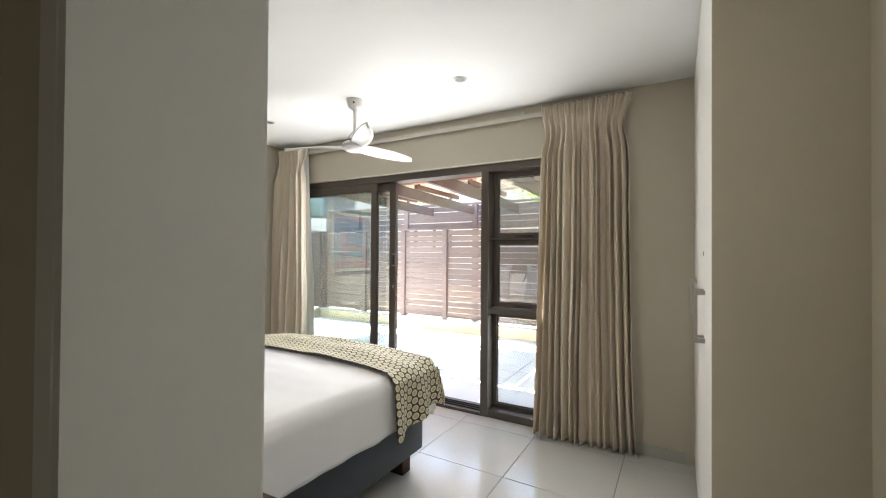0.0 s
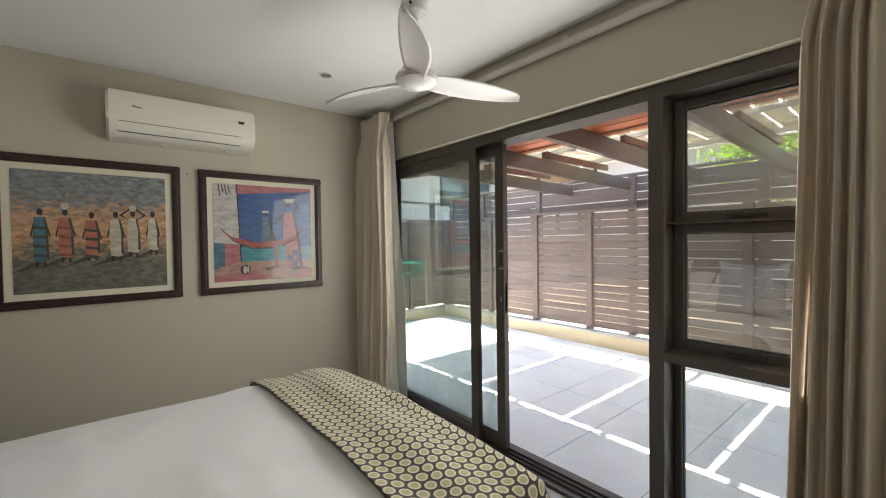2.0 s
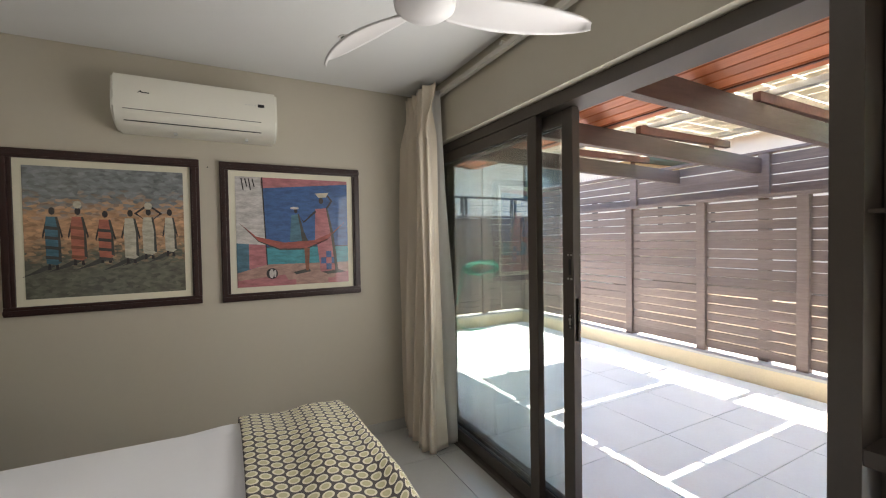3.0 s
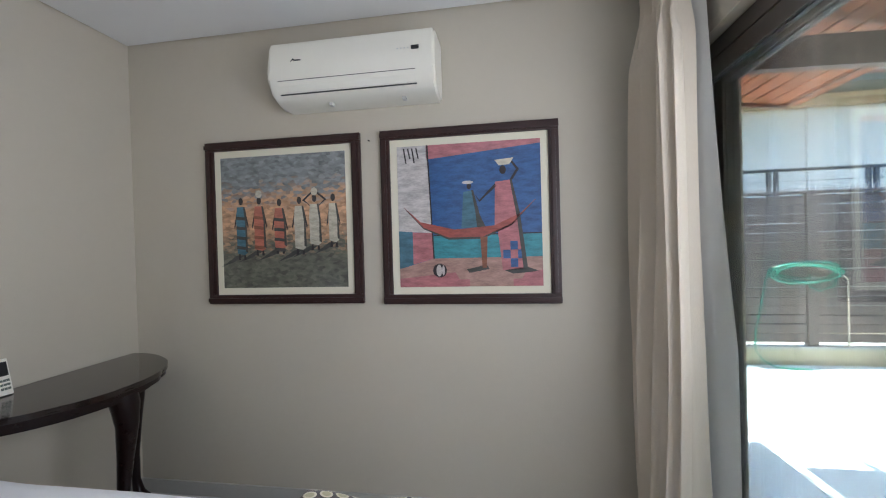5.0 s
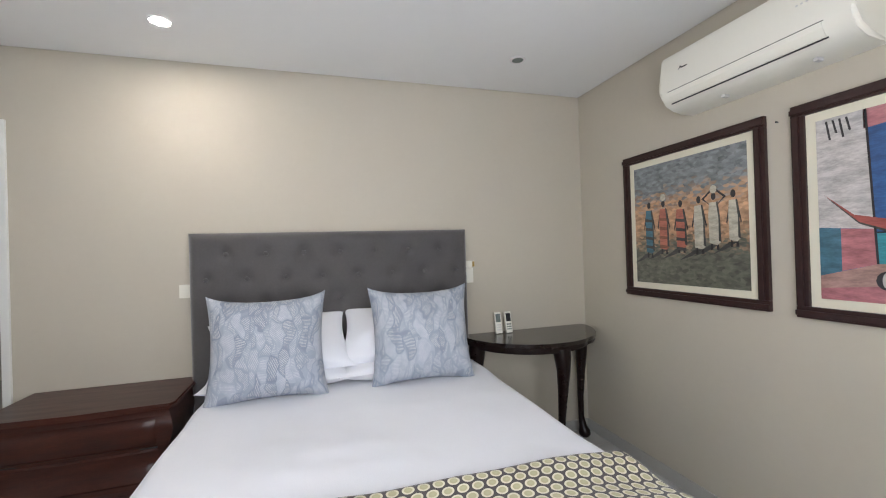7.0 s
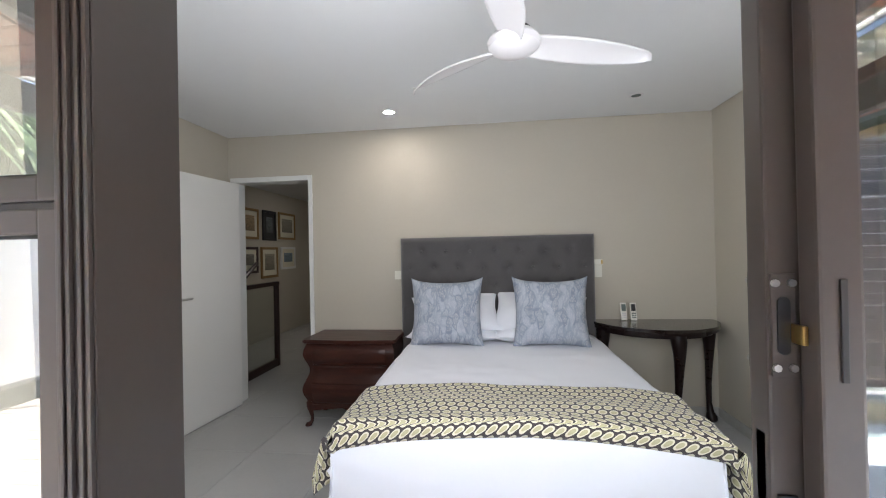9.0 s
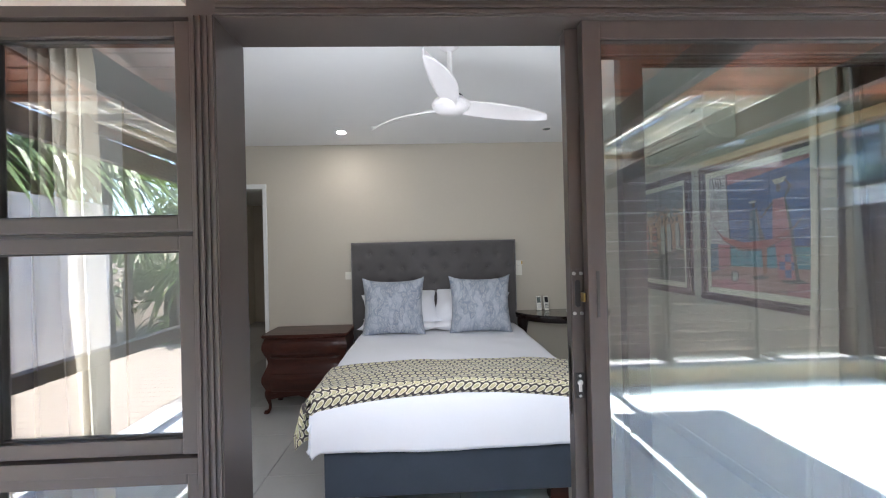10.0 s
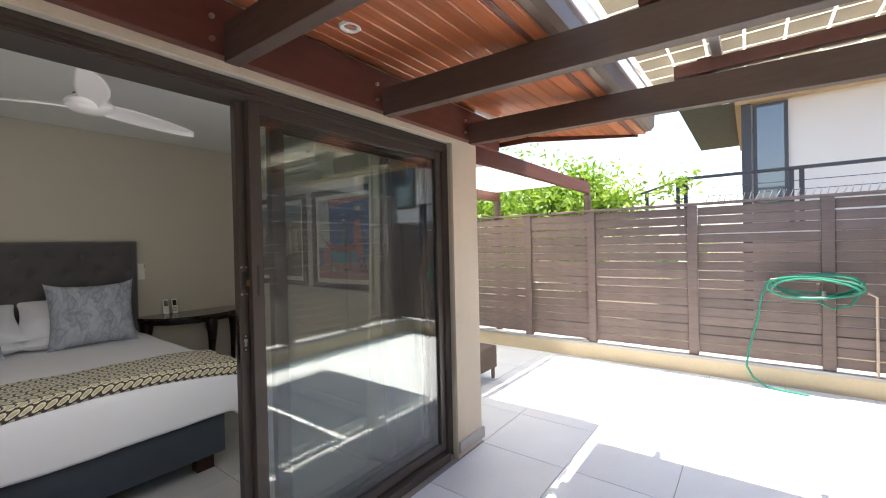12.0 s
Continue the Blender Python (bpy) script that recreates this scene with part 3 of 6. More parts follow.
def sash(name, x0, x1, yc, z0, z1, stile, label, rail=None, pane_label="clear glass pane", depth=0.04):
    """A framed pane with its own stiles, rails, gasket and glass."""
    rail = rail or stile
    ob = thing(name, (x0, yc, z0), label, "sash", "glazed sashes", "structure")
    y0, y1 = yc - depth / 2, yc + depth / 2
    part("stile", box(x0, x0 + stile, y0, y1, z0, z1, 0.004), BRONZE, ob)
    part("stile", box(x1 - stile, x1, y0, y1, z0, z1, 0.004), BRONZE, ob)
    part("rail", box(x0 + stile, x1 - stile, y0 + 0.002, y1 - 0.002, z1 - rail, z1, 0.004), BRONZE, ob)
    part("rail", box(x0 + stile, x1 - stile, y0 + 0.002, y1 - 0.002, z0, z0 + rail, 0.004), BRONZE, ob)
    g = bmesh.new()
    a0, a1, b0, b1 = x0 + stile, x1 - stile, z0 + rail, z1 - rail
    for s in ((a0, a0 + 0.005, b0, b1), (a1 - 0.005, a1, b0, b1), (a0 + 0.005, a1 - 0.005, b0, b0 + 0.005), (a0 + 0.005, a1 - 0.005, b1 - 0.005, b1)):
        box(s[0], s[1], yc - 0.009, yc + 0.009, s[2], s[3], bm=g)
    part("gasket", g, BRONZE_DK, ob, "black rubber gasket")
    pane = part("pane", box(a0 + 0.004, a1 - 0.004, yc - 0.003, yc + 0.003, b0 + 0.004, b1 - 0.004), GLASS_CASEMENT if "casement" in name else GLASS, ob, pane_label)
    pane.visible_shadow = False
    return ob


fixed = sash("fixed_panel", OX0 + 0.05, -2.098, 3.266, 0.035, 2.012, 0.050, "fixed glazed panel in bronze aluminium, patio reflected", depth=0.034)
slide = sash("sliding_panel", OX0 + 0.07, -2.064, 3.222, 0.035, 2.010, 0.070, "sliding glazed panel pushed open behind the fixed one")
inner = sash("inner_panel", OX0 + 0.05, -2.250, 3.164, 0.035, 2.010, 0.068, "inner sliding glazed panel pushed aside")
top_c = sash("casement_top", MX + 0.017, OX1 - 0.052, 3.268, 1.462, 2.007, 0.040, "top hung casement window in bronze aluminium", depth=0.05)
mid_c = sash("casement_middle", MX + 0.017, OX1 - 0.052, 3.268, 0.888, 1.452, 0.040, "top hung lower casement with a small stay", depth=0.05)
low_c = sash("fixed_light", MX + 0.017, OX1 - 0.052, 3.268, 0.052, 0.84, 0.03, "fixed low glass light in bronze aluminium", depth=0.05)
part("transom", box(MX + 0.014, OX1 - 0.05, FY0, FY1, 0.84, 0.882, 0.003), BRONZE, frame_1)
part("transom", box(MX + 0.014, OX1 - 0.05, FY0 + 0.02, FY1 - 0.02, 1.4525, 1.4615), BRONZE, frame_1)
for zc in (0.905, 1.475):
    st = box(-0.86, -0.72, 3.228, 3.2425, zc, zc + 0.012, 0.002)
    part("stay", st, BRONZE_DK, mid_c if zc < 1 else top_c, "dark window stay")
# lock on the leading stile of the sliding panel
for yy, sg in ((3.243, 1), (3.201, -1)):
    pl = box(-2.097, -2.067, min(yy, yy + sg * 0.004), max(yy, yy + sg * 0.004), 1.20, 1.335, 0.001)
    part("pull_plate", pl, BRONZE, slide, "dark plate painted as a shaded pull recess plate")
    # raised black oval, its colour gives the shade of the hollow
    part("recess_shade", prism([(-2.081 + 0.008 * math.cos(a) , 1.267 + (0.03 if math.sin(a) > 0 else -0.03) + 0.008 * math.sin(a)) for a in (2 * math.pi * k / 16 for k in range(16))], "y", min(yy + sg * 0.004, yy + sg * 0.0055), max(yy + sg * 0.004, yy + sg * 0.0055)), BLACK, slide)
    for dx in (-0.010, 0.010):
        for zz in (1.212, 1.323):
            part("rivet", tube([(-2.081 + dx, yy + sg * 0.004, zz), (-2.081 + dx, yy + sg * 0.008, zz)], 0.005, 8), STEEL, slide, "bright rivet")
    lo_y, hi_y = min(yy, yy + sg * 0.004), max(yy, yy + sg * 0.004)
    part("escutcheon", box(-2.094, -2.070, lo_y, hi_y, 0.975, 1.045, 0.001), BRONZE_DK, slide, "dark lock escutcheon")
    euro = [(-2.0815 + 0.0075 * math.cos(a), 1.020 + 0.0075 * math.sin(a)) for a in (math.radians(-60 + 300 * k / 14) for k in range(15))] + [(-2.0855, 0.995), (-2.0775, 0.995)]
    part("key_barrel", prism(euro, "y", min(yy + sg * 0.004, yy + sg * 0.009), max(yy + sg * 0.004, yy + sg * 0.009)), STEEL, slide, "steel key barrel")
    for zz in (0.982, 1.038):
        part("screw", tube([(-2.082, yy + sg * 0.004, zz), (-2.082, yy + sg * 0.006, zz)], 0.004, 8), STEEL, slide, "bright screw")
# raised dark plate coloured like the shade in a recessed pull
part("pull_recess_shade", box(-2.128, -2.120, 3.2832, 3.2860, 1.205, 1.330, 0.001), BRONZE_DK, fixed, "dark plate painted as a shaded pull recess")
part("latch", box(-2.0695, -2.064, 3.214, 3.232, 0.92, 1.12), STEEL, slide, "steel latch strip")
part("hook_bolt", box(-2.096, -2.090, 3.243, 3.268, 1.245, 1.270, 0.002), BRASS, slide, "brass catch")

part("lintel_plaster", box(MX + 0.02, OX1, FY1 + 0.001, YO + 0.0148, 2.040, OZ1 - 0.0012), EXT, frame_1, "cream plaster strip over the casement")

# ---- floor tiles ----
def tile_mesh(name, size, mat, th=0.01):
    bm = box(-size / 2, size / 2, -size / 2, size / 2, -th, 0)
    bmesh.ops.bevel(bm, geom=[e for e in bm.edges if all(v.co.z > -0.001 for v in e.verts)], offset=0.0007, segments=1, affect="EDGES")
    me = bpy.data.meshes.new(name)
    bm.to_mesh(me)
    bm.free()
    me.materials.append(mat)
    return me


def lay_tiles(parent, mat, x0, x1, y0, y1, z, pitch, joint, ox, oy, skip=None):
    """Square tiles on a grid, cut at the edges."""
    full = tile_mesh("tile", pitch - joint, mat)
    i0, i1 = math.floor((x0 - ox) / pitch), math.ceil((x1 - ox) / pitch)
    j0, j1 = math.floor((y0 - oy) / pitch), math.ceil((y1 - oy) / pitch)
    for i in range(i0, i1):
        for j in range(j0, j1):
            ax0, ax1 = max(x0, ox + i * pitch + joint / 2), min(x1, ox + (i + 1) * pitch - joint / 2)
            ay0, ay1 = max(y0, oy + j * pitch + joint / 2), min(y1, oy + (j + 1) * pitch - joint / 2)
            if ax1 - ax0 < 0.02 or ay1 - ay0 < 0.02 or (skip and skip((ax0 + ax1) / 2, (ay0 + ay1) / 2)):
                continue
            w = pitch - joint
            piece("tile", full, parent, ((ax0 + ax1) / 2, (ay0 + ay1) / 2, z), ((ax1 - ax0) / w, (ay1 - ay0) / w, 1))


# ---- soft furnishings ----
def curtain(name, x0, x1, zt, folds, seed, label, mats, flare=0.0, y=3.055, rear=None, amp=0.032):
    """A pinch pleated curtain: gathered heading, then free folds that open out downwards."""
    ob = thing(name, ((x0 + x1) / 2, y, 0.01), label, "curtain", "curtains at the sliding door")
    rnd = random.Random(seed)
    ph = [rnd.uniform(-0.8, 0.8) for _ in range(folds + 2)]
    big = [rnd.uniform(0.45, 1.35) for _ in range(folds + 2)]

    def fold(u, v, off=0.0):
        z = zt - v * (zt - 0.012)
        s = u * folds
        k = int(s)
        wob = ph[k] * (1 - (s - k)) + ph[k + 1] * (s - k)
        d = min(1, max(0.0, (v - 0.045) / 0.10))
        a = amp * (0.30 + 0.70 * d * (0.55 + 0.45 * v)) * (1 + d * (big[k] * (1 - (s - k)) + big[k + 1] * (s - k) - 1))
        y1 = math.sin(2 * math.pi * (s + 0.55 * wob * d)) * a + 0.28 * a * d * math.sin(2 * math.pi * (2.3 * s + 2 * wob + 0.4 * v)) + 0.35 * a * math.sin(2 * math.pi * (0.47 * s + wob + 0.6 * v))
        pinch = -0.012 * math.exp(-((v - 0.062) / 0.012) ** 2)
        width = 1 - 0.11 * math.exp(-((v - 0.085) / 0.05) ** 2)
        xx = (x0 + x1) / 2 + (u - 0.5) * (x1 - x0) * width + 0.012 * wob * v + flare * v * v * (u - 0.5)
        xx += 0.02 * v * fbm(u * 3, v * 2.2, seed)
        head = math.exp(-(v / 0.040) ** 4)                # stiff gathered band along the top
        y1 += head * 0.012 * math.sin(2 * math.pi * 2 * s)
        xx += 0.035 * math.exp(-(v / 0.030) ** 2) * max(0.0, u - 0.85) / 0.15
        return (xx, y - y1 * (1 + pinch * 10) + off + 0.012 * v * fbm(u * 2.5, v * 3.3, seed + 5), z + 0.008 * fbm(u * 9, seed, 0) * v)

    front = sheet(fold, folds * 16, 60)
    body = part("drape", front, mats, ob, "", True)
    sol = body.modifiers.new("thickness", "SOLIDIFY")
    sol.thickness = 0.003
    return ob


cur_r = curtain("curtain", -0.600, 0.000, 2.425, 14, 3, "full length oatmeal curtain drawn aside, pinch pleated heading", CURTAIN, 0.09, 3.025, amp=0.046)
cur_l = curtain("curtain", -3.455, -3.07, 2.42, 6, 8, "full length oatmeal curtain bunched in the corner", CURTAIN, 0.09, 2.97, amp=0.085)


def lining_edge():
    """The white lined edge of the bunched curtain, falling back into the window reveal."""
    ob = thing("curtain_lining", (-3.11, 3.05, 0.01), "white lining edge of the bunched curtain", "curtain", "curtains at the sliding door")

    def fn(u, v):
        x = -3.155 + 0.055 * u + 0.03 * v * u + 0.016 * math.sin(2 * math.pi * (1.6 * u + 0.25 * v)) * (0.3 + 0.7 * v) * (1 - u)
        y = 2.975 + (0.075 + 0.085 * min(1.0, 1.6 * v)) * u + 0.010 * math.sin(5 * v + 3 * u)
        return (x, min(y, 3.132), 2.40 - v * 2.388)
    part("drape", sheet(fn, 26, 44), LINING, ob, "", True).modifiers.new("thickness", "SOLIDIFY").thickness = 0.003


lining_edge()
rail = thing("curtain_rail", (-1.8, 3.08, 2.39), "off-white curtain track under the ceiling", "curtain rail")
part("track", box(-3.46, 0.0, 3.052, 3.082, 2.372, 2.402, 0.004), RAIL_M, rail)
for xx in (-3.3, -2.4, -1.5, -0.75):
    part("bracket", box(xx - 0.012, xx + 0.012, 3.045, YN, 2.402, 2.42, 0.002), RAIL_M, rail)

# ---- bed ----
bed = thing("bed", (-1.79, 1.33, 0), "double bed base in navy fabric with a white duvet", "bed")
BX0, BX1, BY0, BY1 = -2.455, -1.10, 0.42, 2.215
part("base", box(BX0, BX1, BY0, BY1, 0.115, 0.405, 0.012, segs=3), BASE_FAB, bed, "navy upholstered base", True)
part("mattress", box(BX0 + 0.01, BX1 - 0.01, BY0, BY1 - 0.01, 0.407, 0.61, 0.04, segs=4), DUVET, bed, "white mattress", True)
for lx in (BX0 + 0.09, BX1 - 0.09):
    for ly in (BY0 + 0.12, BY1 - 0.12):
        part("leg", prism([(lx - 0.05, ly - 0.04), (lx + 0.05, ly - 0.04), (lx + 0.05, ly + 0.04), (lx - 0.05, ly + 0.04)], "z", 0.0, 0.114), MAHOG, bed, "short dark wooden leg")


def cloth_over(u, v, xw, xe, y0, y1, top, drop_w, drop_e, drop_f, r=0.06, wave=0.012, seed=0.0):
    """A cloth laid over the bed: u across, v along; it bends down at the sides and foot."""
    flat = xe - xw
    total = drop_w + flat + drop_e
    s = u * total
    if s < drop_w:
        x, dz = xw, drop_w - s
    elif s > drop_w + flat:
        x, dz = xe, s - drop_w - flat
    else:
        x, dz = xw + s - drop_w, 0.0
    ln = (y1 - y0) + drop_f
    t = v * ln
    if t > y1 - y0:
        y, dzf = y1, t - (y1 - y0)
    else:
        y, dzf = y0 + t, 0.0
    sx = -1 if s < drop_w else (1 if s > drop_w + flat else 0)
    n = fbm(x * 3.0 + sx * 9, y * 3.0, dz * 4 + dzf * 4 + seed)
    ex = min(x - xw, xe - x)
    ey = y1 - y
    rr = 0.0
    if dz == 0 and ex < r:
        rr = max(rr, r - math.sqrt(max(0, r * r - (r - ex) ** 2)))
    if dzf == 0 and drop_f > 0 and ey < r:
        rr = max(rr, r - math.sqrt(max(0, r * r - (r - ey) ** 2)))
    z = top - rr - (max(0, dz - 0.0) + (r if dz > 0 else 0)) * (1 if dz else 0) - (dzf + (r if dzf > 0 and not dz else 0)) * (0 if dz else 1)
    if dz and dzf:
        z = top - r - max(dz, dzf)
    hang = max(dz, dzf)
    foot = min(1.0, max(0.0, (y - 1.3) / 0.8))
    side = min(1.0, abs(2 * (x - xw) / flat - 1))
    z += foot * (0.014 - 0.040 * side ** 3) if not dzf or dz else foot * (0.014 - 0.040 * side ** 3) - 0.22 * dzf * (1 - side ** 2)
    y -= 0.006 * foot * side ** 8
    x += sx * (0.035 * hang * 2 + 0.022 * hang * 4 * noise.noise(Vector((y * 7, seed, 0))))
    if dzf:
        y += 0.02 * dzf + 0.012 * dzf * 3 * noise.noise(Vector((x * 6, seed + 3, 0)))
    z += (wave * n + 0.6 * wave * fbm(x * 9, y * 9 + 2 * x, seed + 4) * max(0.0, n + 0.3)) * (1 if hang == 0 else 0.4)
    return (x, y, z)


DTOP = 0.684
duvet_bm = sheet(lambda u, v: cloth_over(u, v, -2.535, -1.035, 0.42, 2.238, DTOP, 0.22, 0.22, 0.225, 0.07, 0.013), 110, 130)
duvet = part("duvet", duvet_bm, DUVET, None, "", True)
tagged(duvet, "smooth white cotton duvet tucked over the bed foot", "duvet")
duvet.modifiers.new("thickness", "SOLIDIFY").thickness = 0.012


def throw_sheet():
    xw, xe, y0, y1 = -2.575, -1.030, 1.785, 2.238
    dw, de, df, r = 0.26, 0.30, 0.08, 0.05
    run = y1 - y0 - r
    tot = dw + (xe - xw) + de

    def fn(u, v):
        lean = 0.03 * math.sin(u * 2.4 + 0.4)
        arc = v * (run + r * math.pi / 2 * 1.2 + 0.075 * abs(2 * u - 1) ** 2)
        bend = (arc - run) / r
        t = arc if bend < 0 else (run + r * math.sin(bend) if bend < math.pi / 2 else run + r + (bend - math.pi / 2) * r)
        x, y, z = cloth_over(u, t / (y1 - y0 + df), xw, xe, y0, y1, DTOP + 0.020, dw, de, df, r, 0.013, 4.0)
        s = u * tot
        hang = max(0.0, dw - s, s - dw - (xe - xw))
        z += 0.009 * math.sin(v * 14 + u * 3.0) * (0.4 + 0.6 * abs(noise.noise(Vector((u * 4, v * 2, 7))))) * (1 if hang == 0 else 0.3)
        if hang:
            x += 0.05 * hang / 0.3 * math.sin(v * 15 + 1.0) * (1 if s > dw else -1) * 0.5 + 0.02 * (1 if s > dw else -1)
            y += 0.05 * hang * min(0.0, v - 0.6)
            z += hang * (0.42 * v if s > dw else 0.2 * v)
        return (x, y + lean * (1 - hang) * (1 - v) ** 0.5, max(z, 0.06))
    return sheet(fn, 120, 56, arc=y1 - y0 + 0.04)


throw = part("throw_blanket", throw_sheet(), THROW, None, "", True)
tagged(throw, "cotton throw with cream and olive discs across the bed foot", "throw")
throw.modifiers.new("thickness", "SOLIDIFY").thickness = 0.008

# headboard: tufted velvet panel
headboard = thing("headboard", (-1.73, 0.35, 0), "tall charcoal velvet headboard with two rows of buttons", "headboard")
HX0, HX1, HZ1 = -2.535, -0.925, 1.495
BUTTONS = [(HX0 + 0.185 + k * 0.207, z) for z in (1.375, 1.095) for k in range(7)] + [(HX0 + 0.08 + k * 0.207, 1.235) for k in range(8)]


def head_front(u, v):
    x, z = HX0 + u * (HX1 - HX0), 0.10 + v * (HZ1 - 0.10)
    e = min(u * (HX1 - HX0), (1 - u) * (HX1 - HX0), (1 - v) * (HZ1 - 0.10))
    y = 0.415 - (0.03 - min(e, 0.03)) ** 2 / 0.03
    for bx, bz in BUTTONS:
        d2 = (x - bx) ** 2 + (z - bz) ** 2
        y -= 0.022 * math.exp(-d2 / 0.0013)
    return (x, y + 0.002 * fbm(x * 4, z * 4, 2), z)


hb = sheet(head_front, 150, 90)
edge = [e for e in hb.edges if e.is_boundary]
ext = bmesh.ops.extrude_edge_only(hb, edges=edge)
for v in ext["geom"]:
    if isinstance(v, bmesh.types.BMVert):
        v.co.y = YS + 0.004
part("panel", hb, HEADB, headboard, "", True)
for bx, bz in BUTTONS:
    bt = lathe([(0.0135, 0), (0.012, 0.004), (0.006, 0.007)], (0, 0, 0), 12)
    bmesh.ops.transform(bt, matrix=Matrix.Translation((bx, 0.394, bz)) @ Matrix.Rotation(radians(-90), 4, "X"), verts=bt.verts)
    part("button", bt, HEADB, headboard, "", True)


def pillow_mesh(w, h, d, uv, seed, ear=0.0, n=34):
    """A stuffed square: swollen middle, pointed corners, soft creases, front and back in one."""
    bm = bmesh.new()
    lay = bm.loops.layers.uv.verify()
    grids = []
    for side in (1, -1):
        g = []
        for i in range(n + 1):
            row = []
            for j in range(n + 1):
                a, b = 2 * i / n - 1, 2 * j / n - 1
                pull = 1 - 0.10 * (1 - b * b) * abs(a) ** 3
                pull2 = 1 - 0.10 * (1 - a * a) * abs(b) ** 3
                x, z = a * w / 2 * pull, b * h / 2 * pull2
                if ear and b > 0.5:
                    z += ear * abs(a) ** 6 * (b - 0.5) * 2
                th = max(0.0, (1 - a * a) * (1 - b * b)) ** 0.5
                y = side * d / 2 * th
                y += side * 0.012 * th * fbm(a * 2.2 + seed, b * 2.2, side * 3.0)
                row.append(bm.verts.new((x, y, z)))
            g.append(row)
        grids.append(g)
        for i in range(n):
            for j in range(n):
                f = bm.faces.new((g[i][j], g[i + 1][j], g[i + 1][j + 1], g[i][j + 1]))
                for loop, (p, q) in zip(f.loops, ((i, j), (i + 1, j), (i + 1, j + 1), (i, j + 1))):
                    loop[lay].uv = (p / n * w + seed * 0.37 + (0.5 if side < 0 else 0), q / n * h)
    bmesh.ops.remove_doubles(bm, verts=bm.verts, dist=0.0005)
    return bm


def pillow(name, at, w, h, d, tilt, turn, roll, mat, label, category, group, seed, ear=0.0):
    bm = pillow_mesh(w, h, d, True, seed, ear)
    bmesh.ops.transform(bm, matrix=Matrix.Translation(at) @ Matrix.Rotation(radians(turn), 4, "Z") @ Matrix.Rotation(radians(tilt), 4, "X") @ Matrix.Rotation(radians(roll), 4, "Y"), verts=bm.verts)
    ob = part(name, bm, mat, None, "", True)
    return tagged(ob, label, category, group)


for cx, sd in ((-1.36, 1), (-2.12, 2)):
    pillow("cushion", (cx, 0.79, 0.915), 0.55, 0.50, 0.28, 15, 2 if sd == 1 else -3, 0, CUSHION, "blue-grey scatter cushion with pale hatched leaf print", "cushion", "scatter cushions on the bed", sd, 0.018)
for cx, sd in ((-1.41, 4), (-2.055, 5)):
    pillow("pillow", (cx, 0.62, 0.885), 0.71, 0.42, 0.20, 54, 5 if sd == 4 else -6, 3 if sd == 4 else -5, DUVET, "plump white pillow leaning behind the cushions", "pillow", "white bed pillows", sd)
    pillow("pillow", (cx + 0.01, 0.615, 0.745), 0.73, 0.38, 0.15, 86, 0, 0, DUVET, "white pillow lying flat on the bed", "pillow", "white bed pillows", sd + 2)

# ---- outside: fence, kerb, pergola ----
FX, FYN = -6.33, 6.33                                     # fence planes
GZ = -0.03


def slat_mesh(name, ln, along, h=0.0885, th=0.018):
    bm = box(0, ln, -th / 2, th / 2, 0, h, 0.003, segs=1) if along == "x" else box(-th / 2, th / 2, 0, ln, 0, h, 0.003, segs=1)
    me = bpy.data.meshes.new(name)
    bm.to_mesh(me)
    bm.free()
    me.materials.append(SLAT)
    return me


kerb = thing("kerb_wall", (FX, 3.0, GZ), "low sandy plastered kerb wall carrying the fence", "kerb", kind="structure")
part("kerb_side", box(-6.46, -6.27, -3.0, 6.45, -0.33, 0.135, 0.006), PLINTH, kerb)
part("kerb_side", box(-6.27, 0.2, 6.22, 6.45, -0.33, 0.135, 0.006), PLINTH, kerb)
part("coping", box(-6.47, -6.262, -3.0, 6.46, 0.136, 0.165, 0.004), COPING, kerb, "grey coping")
part("coping", box(-6.262, 0.21, 6.212, 6.46, 0.136, 0.165, 0.004), COPING, kerb, "grey coping")

rng = random.Random(11)


def fence(name, along, fixed_at, posts, z0, rows, label, pitch=0.0965, front=1):
    """Horizontal slats between posts on a cap rail."""
    ob = thing(name, (fixed_at, posts[0], z0) if along == "y" else (posts[0], fixed_at, z0), label, "fence")
    top = z0 + rows * pitch + 0.012
    for p in posts:
        if along == "y":
            part("post", box(fixed_at - 0.04, fixed_at + 0.036, p - 0.045, p + 0.045, 0.166, top, 0.004), SLAT, ob)
        else:
            part("post", box(p - 0.045, p + 0.045, fixed_at - 0.036, fixed_at + 0.04, 0.166, top, 0.004), SLAT, ob)
    for a, b in zip(posts, posts[1:]):
        me = slat_mesh("slat", b - a - 0.10, along)
        for r in range(rows):
            z = z0 + r * pitch + rng.uniform(-0.0045, 0.0045)
            if along == "y":
                s = piece("slat", me, ob, (fixed_at, a + 0.05, z))
            else:
                s = piece("slat", me, ob, (a + 0.05, fixed_at, z))
            s.rotation_euler = (rng.uniform(-0.002, 0.002), rng.uniform(-0.003, 0.003), 0)
    lo, hi = posts[0] - 0.05, posts[-1] + 0.05
    if along == "y":
        part("cap", box(fixed_at - 0.05, fixed_at + 0.045, lo, hi, top, top + 0.028, 0.004), SLAT, ob)
    else:
        part("cap", box(lo, hi, fixed_at - 0.045, fixed_at + 0.05, top, top + 0.028, 0.004), SLAT, ob)
    return ob


